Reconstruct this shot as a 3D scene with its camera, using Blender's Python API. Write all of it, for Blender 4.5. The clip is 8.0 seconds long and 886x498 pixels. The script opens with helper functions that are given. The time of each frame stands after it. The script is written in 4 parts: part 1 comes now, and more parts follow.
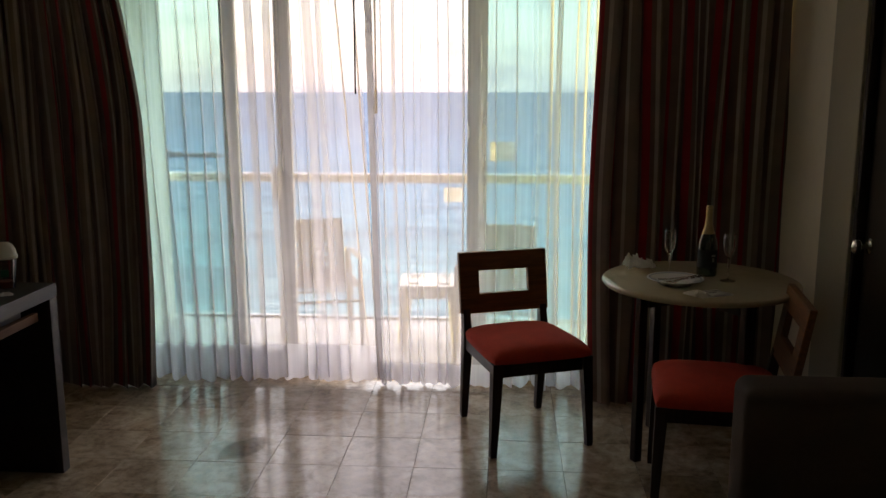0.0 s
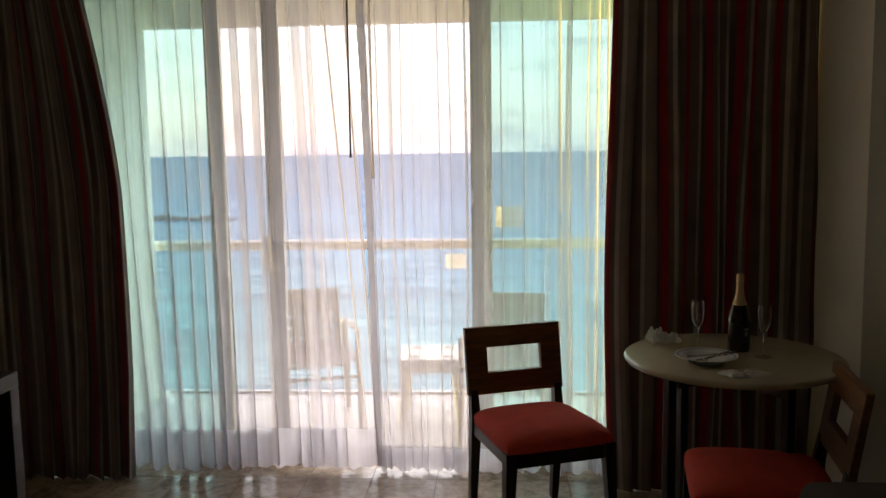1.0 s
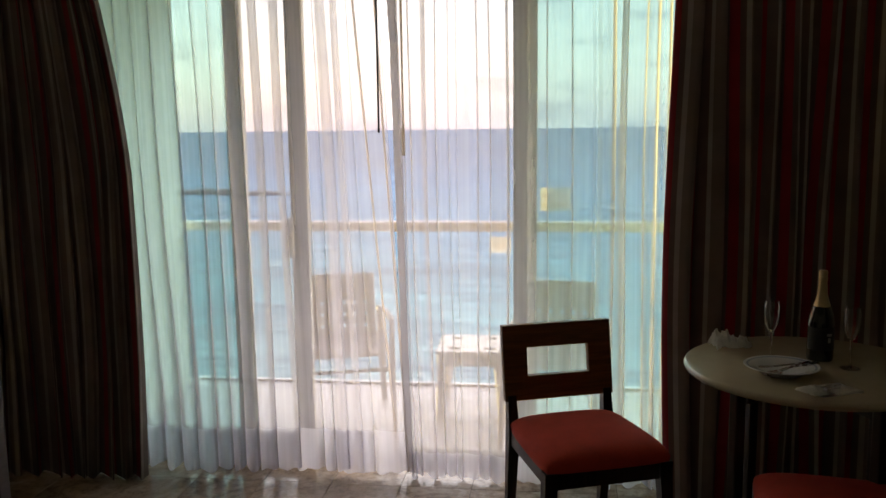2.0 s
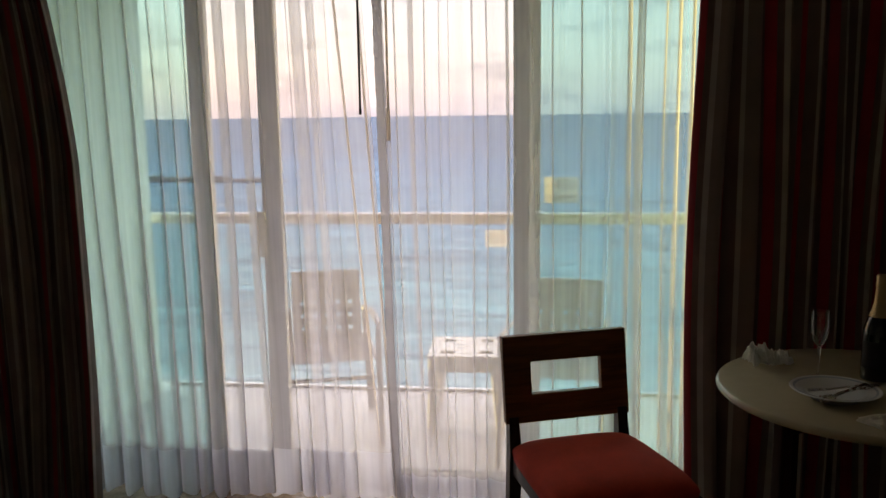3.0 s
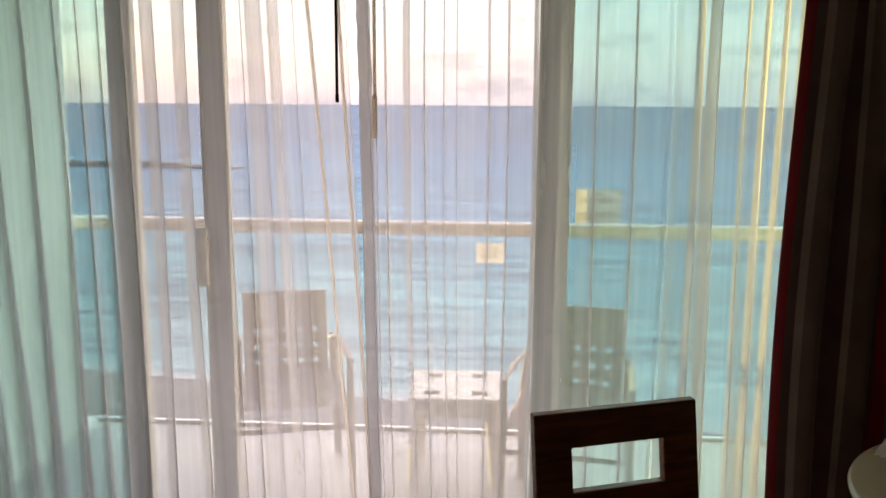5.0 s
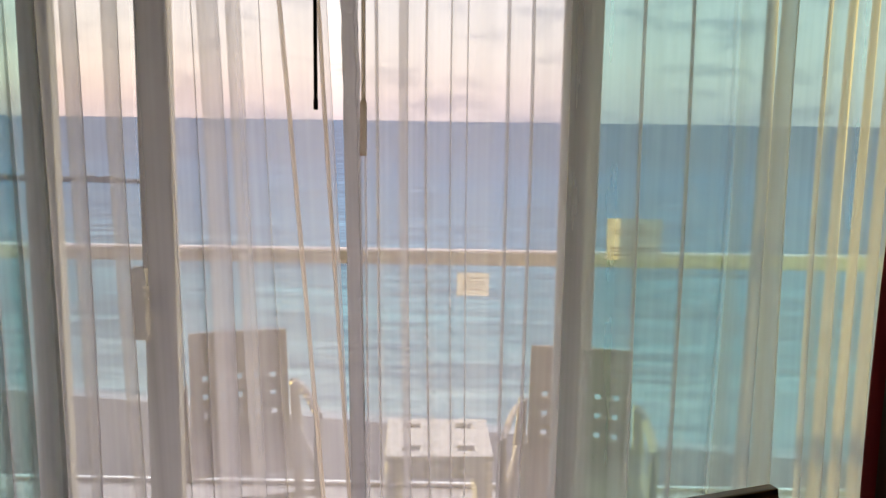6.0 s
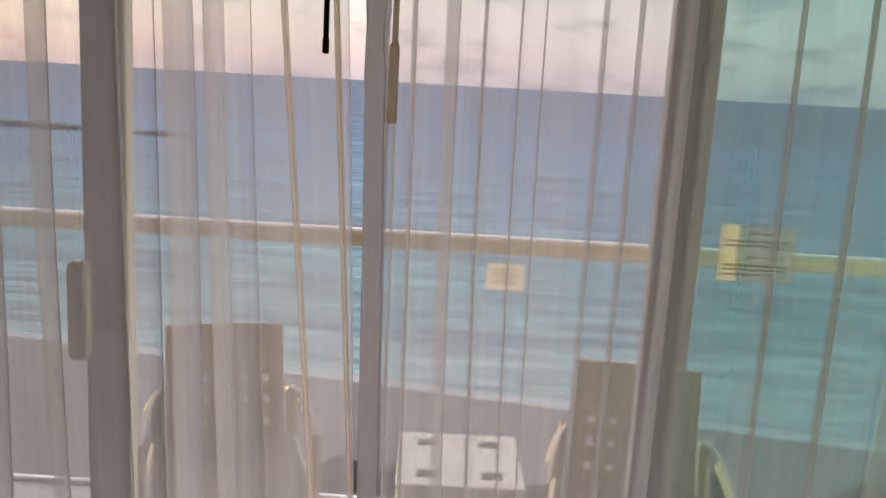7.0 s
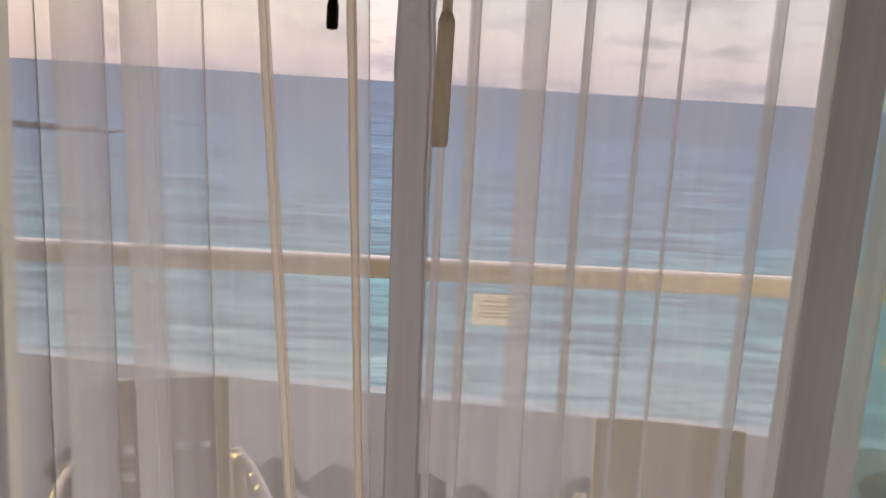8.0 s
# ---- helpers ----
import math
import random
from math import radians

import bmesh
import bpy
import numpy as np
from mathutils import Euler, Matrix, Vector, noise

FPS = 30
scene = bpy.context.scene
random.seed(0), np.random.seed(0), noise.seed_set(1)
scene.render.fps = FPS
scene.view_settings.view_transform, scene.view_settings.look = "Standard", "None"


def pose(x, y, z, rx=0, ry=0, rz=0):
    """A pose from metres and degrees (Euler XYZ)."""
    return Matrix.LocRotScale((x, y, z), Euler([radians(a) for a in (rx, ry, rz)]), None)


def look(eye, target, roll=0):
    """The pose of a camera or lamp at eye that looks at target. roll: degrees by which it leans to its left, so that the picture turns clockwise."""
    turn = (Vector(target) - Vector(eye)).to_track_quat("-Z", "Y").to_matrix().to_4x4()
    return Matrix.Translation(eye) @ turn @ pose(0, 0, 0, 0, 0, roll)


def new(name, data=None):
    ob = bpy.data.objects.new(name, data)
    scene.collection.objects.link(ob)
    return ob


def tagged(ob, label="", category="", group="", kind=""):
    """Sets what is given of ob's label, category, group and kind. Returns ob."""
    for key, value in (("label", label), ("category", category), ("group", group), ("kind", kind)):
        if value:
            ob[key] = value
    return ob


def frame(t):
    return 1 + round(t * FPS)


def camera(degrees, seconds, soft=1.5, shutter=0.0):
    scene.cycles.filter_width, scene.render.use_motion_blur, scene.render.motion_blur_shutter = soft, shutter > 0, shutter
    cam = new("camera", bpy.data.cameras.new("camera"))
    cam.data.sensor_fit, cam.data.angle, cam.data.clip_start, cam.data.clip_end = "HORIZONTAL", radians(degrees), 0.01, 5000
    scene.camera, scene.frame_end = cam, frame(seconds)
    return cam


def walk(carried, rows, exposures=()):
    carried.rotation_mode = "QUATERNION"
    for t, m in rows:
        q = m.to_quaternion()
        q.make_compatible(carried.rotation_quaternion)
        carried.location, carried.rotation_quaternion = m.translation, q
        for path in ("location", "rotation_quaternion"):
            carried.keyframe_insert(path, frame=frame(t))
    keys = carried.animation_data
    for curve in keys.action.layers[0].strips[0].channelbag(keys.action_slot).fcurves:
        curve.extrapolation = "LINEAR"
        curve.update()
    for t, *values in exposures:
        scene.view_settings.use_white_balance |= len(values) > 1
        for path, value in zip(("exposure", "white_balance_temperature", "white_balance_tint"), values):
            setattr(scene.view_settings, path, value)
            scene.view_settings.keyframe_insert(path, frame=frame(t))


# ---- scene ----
cam = camera(53.7, 8.0)
PATH = [
    (0, (0.289, -4.587, 1.533), (0.153, -2.624, 1.171), 0.0),
    (0.5, (0.343, -4.448, 1.506), (0.179, -2.474, 1.23), -0.1),
    (1, (0.242, -4.256, 1.538), (0.11, -2.273, 1.311), -0.8),
    (1.5, (0.287, -4.055, 1.525), (0.056, -2.086, 1.258), -0.9),
    (1.7, (0.306, -3.971, 1.532), (0.041, -2.008, 1.256), -0.6),
    (2.8, (0.24, -3.476, 1.531), (0.003, -1.513, 1.237), -1.1),
    (3, (0.244, -3.395, 1.511), (-0.001, -1.435, 1.201), -0.8),
    (3.5, (0.28, -3.16, 1.523), (-0.026, -1.215, 1.176), -0.2),
    (4, (0.22, -2.962, 1.512), (0.011, -1.001, 1.177), -0.4),
    (4.5, (0.074, -2.78, 1.519), (-0.016, -0.812, 1.174), -0.4),
    (4.7, (0.051, -2.71, 1.518), (-0.07, -0.744, 1.173), -0.4),
    (5.8, (-0.114, -2.237, 1.487), (-0.261, -0.263, 1.204), 1.6),
    (6, (-0.152, -2.114, 1.493), (-0.173, -0.136, 1.195), 0.8),
    (6.5, (-0.196, -1.835, 1.475), (-0.238, 0.138, 1.151), 3.0),
    (7, (-0.233, -1.544, 1.476), (-0.271, 0.42, 1.098), 3.2),
    (7.5, (-0.359, -1.287, 1.479), (-0.247, 0.67, 1.08), 3.2),
    (8, (-0.384, -1.023, 1.468), (-0.266, 0.937, 1.09), 3.6),
]
EXPOSURES = [(0.0, 0.94), (1.0, 0.95), (1.7, 0.83), (3.0, 0.47), (3.5, 0.62), (4.5, 0.60), (5.8, 0.40), (6.0, 0.18), (6.5, 0.02), (7.0, -0.17), (7.5, -0.26), (8.0, -0.16)]
SKY_STRENGTH, SUN_ENERGY, SHEER_COVER = 1.0, 4.9, 0.36
walk(cam, [(t, look(e, g, r)) for t, e, g, r in PATH], EXPOSURES)

# ---- world, sun ----
SUN_DIR = Vector((-0.840, 0.541, 0.045)).normalized()


def nodes_of(mat):
    mat.use_nodes = True
    nt = mat.node_tree
    nt.nodes.clear()
    return nt


def link(nt, a, b):
    nt.links.new(a, b)


def node(nt, kind, **inputs):
    n = nt.nodes.new(kind)
    for k, v in inputs.items():
        n.inputs[k.replace("_", " ")].default_value = v
    return n


def ramp(nt, fac, stops, mode="LINEAR"):
    n = nt.nodes.new("ShaderNodeValToRGB")
    n.color_ramp.interpolation = mode
    while len(n.color_ramp.elements) < len(stops):
        n.color_ramp.elements.new(0.5)
    for e, (p, c) in zip(n.color_ramp.elements, stops):
        e.position = p
        e.color = (*c, 1) if len(c) == 3 else c
    link(nt, fac, n.inputs["Fac"])
    return n.outputs["Color"]


def mixc(nt, fac, a, b, mode="MIX"):
    n = nt.nodes.new("ShaderNodeMix")
    n.data_type, n.blend_type = "RGBA", mode
    for sock, v in ((n.inputs[0], fac), (n.inputs[6], a), (n.inputs[7], b)):
        if isinstance(v, bpy.types.NodeSocket):
            link(nt, v, sock)
        else:
            sock.default_value = v if not isinstance(v, tuple) else (*v, 1)
    return n.outputs[2]


def math_node(nt, op, a, b=0.0, clamp=False):
    n = nt.nodes.new("ShaderNodeMath")
    n.operation, n.use_clamp = op, clamp
    for sock, v in ((n.inputs[0], a), (n.inputs[1], b)):
        if isinstance(v, bpy.types.NodeSocket):
            link(nt, v, sock)
        else:
            sock.default_value = v
    return n.outputs[0]


world = bpy.data.worlds.new("dawn_sky")
scene.world = world
wt = nodes_of(world)
sky = wt.nodes.new("ShaderNodeTexSky")
sky.sky_type, sky.sun_disc = "NISHITA", False
sky.sun_elevation = math.asin(SUN_DIR.z)
sky.sun_rotation = math.atan2(SUN_DIR.x, SUN_DIR.y)
sky.air_density, sky.dust_density = 1.0, 1.5
co = wt.nodes.new("ShaderNodeTexCoord")
sep = wt.nodes.new("ShaderNodeSeparateXYZ")
link(wt, co.outputs["Generated"], sep.inputs[0])
haze = ramp(wt, sep.outputs["Z"], [(0.0, (0.84, 0.73, 0.78)), (0.06, (0.97, 0.86, 0.89)), (0.16, (0.90, 0.83, 0.88)),
                                   (0.24, (2.52, 2.23, 2.28)), (0.5, (2.88, 2.55, 2.65)), (1.0, (2.1, 2.0, 2.25))])
stretch = wt.nodes.new("ShaderNodeMapping")
stretch.inputs["Scale"].default_value = (3.2, 3.2, 13.0)
link(wt, co.outputs["Generated"], stretch.inputs["Vector"])
cn = node(wt, "ShaderNodeTexNoise", Scale=3.6, Detail=7.0, Roughness=0.58, Distortion=0.25)
link(wt, stretch.outputs[0], cn.inputs["Vector"])
cloud = ramp(wt, cn.outputs["Fac"], [(0.50, (0, 0, 0)), (0.66, (1, 1, 1))])
cloud_amount = math_node(wt, "MULTIPLY", cloud, 0.75)
clouded = mixc(wt, cloud_amount, haze, (0.50, 0.48, 0.60))
b_air = node(wt, "ShaderNodeBackground", Strength=0.10)
b_haze = node(wt, "ShaderNodeBackground", Strength=SKY_STRENGTH)
link(wt, sky.outputs[0], b_air.inputs[0])
link(wt, clouded, b_haze.inputs[0])
both = wt.nodes.new("ShaderNodeAddShader")
link(wt, b_air.outputs[0], both.inputs[0])
link(wt, b_haze.outputs[0], both.inputs[1])
wout = wt.nodes.new("ShaderNodeOutputWorld")
link(wt, both.outputs[0], wout.inputs[0])

sun_data = bpy.data.lights.new("sun", "SUN")
sun_data.energy, sun_data.angle, sun_data.color = SUN_ENERGY, radians(0.6), (1.0, 0.79, 0.24)
sun = new("sun", sun_data)
sun.matrix_world = look(SUN_DIR * 30, (0, 0, 0))
scene.cycles.transparent_max_bounces = 32


# ---- materials ----
def surface(name, color, rough=0.5, metal=0.0, var=0.12, scale=6.0, bump=0.0, bump_scale=60.0, spec=0.5, coat=0.0, sheen=0.0, per_object=0.0, rough_var=0.07):
    """Principled material with two scales of colour variation and a fine relief."""
    m = bpy.data.materials.new(name)
    nt = nodes_of(m)
    p = node(nt, "ShaderNodeBsdfPrincipled", Roughness=rough, Metallic=metal)
    p.inputs["Specular IOR Level"].default_value = spec
    p.inputs["Coat Weight"].default_value = coat
    p.inputs["Sheen Weight"].default_value = sheen
    tc = nt.nodes.new("ShaderNodeTexCoord")
    n1 = node(nt, "ShaderNodeTexNoise", Scale=scale, Detail=5.0, Roughness=0.6)
    n2 = node(nt, "ShaderNodeTexNoise", Scale=scale * 9, Detail=3.0)
    link(nt, tc.outputs["Object"], n1.inputs["Vector"])
    link(nt, tc.outputs["Object"], n2.inputs["Vector"])
    mixed = math_node(nt, "ADD", math_node(nt, "MULTIPLY", n1.outputs["Fac"], 0.65), math_node(nt, "MULTIPLY", n2.outputs["Fac"], 0.35))
    lo = tuple(c * (1 - var) for c in color)
    hi = tuple(min(1, c * (1 + var)) for c in color)
    col = ramp(nt, mixed, [(0.3, lo), (0.7, hi)])
    if per_object:
        oi = nt.nodes.new("ShaderNodeObjectInfo")
        dark = ramp(nt, oi.outputs["Random"], [(0, (1 - per_object,) * 3), (1, (1, 1, 1))])
        col = mixc(nt, 1.0, col, dark, "MULTIPLY")
    link(nt, col, p.inputs["Base Color"])
    rr = ramp(nt, n2.outputs["Fac"], [(0.3, (max(rough - rough_var, 0.02),) * 3), (0.7, (min(rough + rough_var, 1),) * 3)])
    link(nt, rr, p.inputs["Roughness"])
    if bump:
        n3 = node(nt, "ShaderNodeTexNoise", Scale=bump_scale, Detail=4.0)
        link(nt, tc.outputs["Object"], n3.inputs["Vector"])
        b = node(nt, "ShaderNodeBump", Strength=bump, Distance=0.01)
        link(nt, n3.outputs["Fac"], b.inputs["Height"])
        link(nt, b.outputs[0], p.inputs["Normal"])
    o = nt.nodes.new("ShaderNodeOutputMaterial")
    link(nt, p.outputs[0], o.inputs[0])
    return m


def wood(name, dark, light, rough=0.35, axis=2, coat=0.2):
    m = bpy.data.materials.new(name)
    nt = nodes_of(m)
    p = node(nt, "ShaderNodeBsdfPrincipled", Roughness=rough)
    p.inputs["Coat Weight"].default_value = coat
    p.inputs["Specular IOR Level"].default_value = 0.28
    tc = nt.nodes.new("ShaderNodeTexCoord")
    mp = nt.nodes.new("ShaderNodeMapping")
    sc = [22.0, 22.0, 22.0]
    sc[axis] = 1.6
    mp.inputs["Scale"].default_value = sc
    link(nt, tc.outputs["Object"], mp.inputs["Vector"])
    n = node(nt, "ShaderNodeTexNoise", Scale=3.0, Detail=6.0, Roughness=0.65, Distortion=0.6)
    link(nt, mp.outputs[0], n.inputs["Vector"])
    link(nt, ramp(nt, n.outputs["Fac"], [(0.32, dark), (0.68, light)]), p.inputs["Base Color"])
    b = node(nt, "ShaderNodeBump", Strength=0.12, Distance=0.004)
    link(nt, n.outputs["Fac"], b.inputs["Height"])
    link(nt, b.outputs[0], p.inputs["Normal"])
    o = nt.nodes.new("ShaderNodeOutputMaterial")
    link(nt, p.outputs[0], o.inputs[0])
    return m


def weave(nt, vector, scale):
    """Fine thread pattern from two crossed wave textures."""
    out = []
    for d in ("X", "Y"):
        w = node(nt, "ShaderNodeTexWave", Scale=scale, Distortion=0.4)
        w.bands_direction = d
        link(nt, vector, w.inputs["Vector"])
        out.append(w.outputs["Fac"])
    return math_node(nt, "MULTIPLY", out[0], out[1])


def sheer_cloth(name, cover, color):
    """Voile: part of it open weave, the rest thin thread that lets light through."""
    m = bpy.data.materials.new(name)
    nt = nodes_of(m)
    uv = nt.nodes.new("ShaderNodeUVMap")
    n1 = node(nt, "ShaderNodeTexNoise", Scale=5.0, Detail=3.0)
    link(nt, uv.outputs[0], n1.inputs["Vector"])
    mp = nt.nodes.new("ShaderNodeMapping")
    mp.inputs["Scale"].default_value = (160.0, 2.0, 1.0)
    link(nt, uv.outputs[0], mp.inputs["Vector"])
    n2 = node(nt, "ShaderNodeTexNoise", Scale=1.0, Detail=2.0)
    link(nt, mp.outputs[0], n2.inputs["Vector"])
    mb = nt.nodes.new("ShaderNodeMapping")
    mb.inputs["Scale"].default_value = (26.0, 0.35, 1.0)
    link(nt, uv.outputs[0], mb.inputs["Vector"])
    n3 = node(nt, "ShaderNodeTexNoise", Scale=1.0, Detail=2.0)
    link(nt, mb.outputs[0], n3.inputs["Vector"])
    vary = math_node(nt, "ADD", math_node(nt, "MULTIPLY", n1.outputs["Fac"], 0.10), math_node(nt, "MULTIPLY", n2.outputs["Fac"], 0.02))
    vary = math_node(nt, "ADD", vary, math_node(nt, "MULTIPLY", n3.outputs["Fac"], 0.42))
    flat_open = math_node(nt, "SUBTRACT", 1.27 - cover, vary, clamp=True)
    geo = nt.nodes.new("ShaderNodeNewGeometry")
    ax = nt.nodes.new("ShaderNodeSeparateXYZ")
    link(nt, geo.outputs["Normal"], ax.inputs[0])
    facing = math_node(nt, "MAXIMUM", math_node(nt, "ABSOLUTE", ax.outputs["Y"]), 0.30)
    fac = math_node(nt, "SUBTRACT", 1.0, math_node(nt, "POWER", flat_open, math_node(nt, "DIVIDE", 1.0, facing)), clamp=True)
    open_part = node(nt, "ShaderNodeBsdfTransparent", Color=(0.97, 0.97, 0.97, 1))
    through_part = node(nt, "ShaderNodeBsdfTranslucent", Color=(*color, 1))
    front = node(nt, "ShaderNodeBsdfDiffuse", Color=(*color, 1))
    thread = nt.nodes.new("ShaderNodeMixShader")
    thread.inputs[0].default_value = 0.12
    link(nt, through_part.outputs[0], thread.inputs[1])
    link(nt, front.outputs[0], thread.inputs[2])
    mx = nt.nodes.new("ShaderNodeMixShader")
    link(nt, fac, mx.inputs[0])
    link(nt, open_part.outputs[0], mx.inputs[1])
    link(nt, thread.outputs[0], mx.inputs[2])
    o = nt.nodes.new("ShaderNodeOutputMaterial")
    link(nt, mx.outputs[0], o.inputs[0])
    return m


def striped_cloth(name):
    m = bpy.data.materials.new(name)
    nt = nodes_of(m)
    uv = nt.nodes.new("ShaderNodeUVMap")
    s = nt.nodes.new("ShaderNodeSeparateXYZ")
    link(nt, uv.outputs[0], s.inputs[0])
    per = math_node(nt, "FRACT", math_node(nt, "MULTIPLY", s.outputs["X"], 1 / 0.40))
    brown, taupe, red, choc = (0.26, 0.195, 0.165), (0.46, 0.385, 0.34), (0.36, 0.016, 0.028), (0.185, 0.118, 0.100)
    col = ramp(nt, per, [(0.0, brown), (0.11, taupe), (0.17, choc), (0.29, red), (0.385, choc), (0.44, taupe), (0.49, brown),
                         (0.60, taupe), (0.66, brown), (0.78, red), (0.82, choc), (0.92, taupe), (0.96, brown)], "CONSTANT")
    n = node(nt, "ShaderNodeTexNoise", Scale=9.0, Detail=4.0)
    link(nt, uv.outputs[0], n.inputs["Vector"])
    col = mixc(nt, 0.5, col, ramp(nt, n.outputs["Fac"], [(0.3, (0.6, 0.6, 0.6)), (0.7, (1, 1, 1))]), "MULTIPLY")
    p = node(nt, "ShaderNodeBsdfPrincipled", Roughness=0.85)
    p.inputs["Sheen Weight"].default_value = 0.15
    link(nt, col, p.inputs["Base Color"])
    b = node(nt, "ShaderNodeBump", Strength=0.25, Distance=0.002)
    link(nt, weave(nt, uv.outputs[0], 220.0), b.inputs["Height"])
    link(nt, b.outputs[0], p.inputs["Normal"])
    thin = nt.nodes.new("ShaderNodeBsdfTranslucent")
    link(nt, col, thin.inputs["Color"])
    mx = nt.nodes.new("ShaderNodeMixShader")
    mx.inputs[0].default_value = 0.16
    link(nt, p.outputs[0], mx.inputs[1])
    link(nt, thin.outputs[0], mx.inputs[2])
    o = nt.nodes.new("ShaderNodeOutputMaterial")
    link(nt, mx.outputs[0], o.inputs[0])
    return m


def thin_white(name, color, through_share, rough=0.6):
    """Thin paper or resin that lets some light through."""
    m = surface(name, color, rough, var=0.05, scale=9)
    nt = m.node_tree
    out = [n for n in nt.nodes if n.type == "OUTPUT_MATERIAL"][0]
    pr = [n for n in nt.nodes if n.type == "BSDF_PRINCIPLED"][0]
    tr = node(nt, "ShaderNodeBsdfTranslucent", Color=(*color, 1))
    mx = nt.nodes.new("ShaderNodeMixShader")
    mx.inputs[0].default_value = through_share
    link(nt, pr.outputs[0], mx.inputs[1])
    link(nt, tr.outputs[0], mx.inputs[2])
    link(nt, mx.outputs[0], out.inputs[0])
    return m


def pane_glass(name, tint, gloss=0.06):
    m = bpy.data.materials.new(name)
    nt = nodes_of(m)
    t = node(nt, "ShaderNodeBsdfTransparent", Color=(*tint, 1))
    g = node(nt, "ShaderNodeBsdfGlossy", Roughness=0.02)
    f = node(nt, "ShaderNodeFresnel", IOR=1.3)
    mx = nt.nodes.new("ShaderNodeMixShader")
    link(nt, math_node(nt, "MULTIPLY", f.outputs[0], gloss * 10, clamp=True), mx.inputs[0])
    link(nt, t.outputs[0], mx.inputs[1])
    link(nt, g.outputs[0], mx.inputs[2])
    o = nt.nodes.new("ShaderNodeOutputMaterial")
    link(nt, mx.outputs[0], o.inputs[0])
    return m


def clear_glass(name, color=(1, 1, 1), ior=1.45, rough=0.0):
    m = bpy.data.materials.new(name)
    nt = nodes_of(m)
    g = node(nt, "ShaderNodeBsdfGlass", Color=(*color, 1), Roughness=rough, IOR=ior)
    o = nt.nodes.new("ShaderNodeOutputMaterial")
    link(nt, g.outputs[0], o.inputs[0])
    return m


def travertine(name):
    """Polished beige stone: clouds, veins and small pits, each tile a little different."""
    m = bpy.data.materials.new(name)
    nt = nodes_of(m)
    tc = nt.nodes.new("ShaderNodeTexCoord")
    oi = nt.nodes.new("ShaderNodeObjectInfo")
    shift = nt.nodes.new("ShaderNodeVectorMath")
    shift.operation = "MULTIPLY_ADD"
    link(nt, oi.outputs["Random"], shift.inputs[0])
    shift.inputs[1].default_value = (37.0, 91.0, 13.0)
    link(nt, tc.outputs["Object"], shift.inputs[2])
    n1 = node(nt, "ShaderNodeTexNoise", Scale=7.0, Detail=7.0, Roughness=0.62, Distortion=0.9)
    n2 = node(nt, "ShaderNodeTexNoise", Scale=26.0, Detail=6.0, Roughness=0.7)
    link(nt, shift.outputs[0], n1.inputs["Vector"])
    link(nt, shift.outputs[0], n2.inputs["Vector"])
    base = ramp(nt, n1.outputs["Fac"], [(0.30, (0.25, 0.185, 0.125)), (0.5, (0.46, 0.37, 0.28)), (0.70, (0.63, 0.54, 0.43))])
    fine = ramp(nt, n2.outputs["Fac"], [(0.36, (0.50, 0.46, 0.42)), (0.52, (1, 1, 1)), (0.66, (1.15, 1.13, 1.10))])
    col = mixc(nt, 0.6, base, fine, "MULTIPLY")
    tone = ramp(nt, oi.outputs["Random"], [(0, (0.72, 0.70, 0.67)), (1, (1, 1, 1))])
    col = mixc(nt, 1.0, col, tone, "MULTIPLY")
    p = node(nt, "ShaderNodeBsdfPrincipled")
    p.inputs["Specular IOR Level"].default_value = 0.36
    link(nt, col, p.inputs["Base Color"])
    link(nt, ramp(nt, n1.outputs["Fac"], [(0.3, (0.22,) * 3), (0.7, (0.10,) * 3)]), p.inputs["Roughness"])
    b = node(nt, "ShaderNodeBump", Strength=0.10, Distance=0.004)
    link(nt, n1.outputs["Fac"], b.inputs["Height"])
    link(nt, b.outputs[0], p.inputs["Normal"])
    o = nt.nodes.new("ShaderNodeOutputMaterial")
    link(nt, p.outputs[0], o.inputs[0])
    return m


SHORE_Y, SHORE_SLOPE = 56.3, -0.20


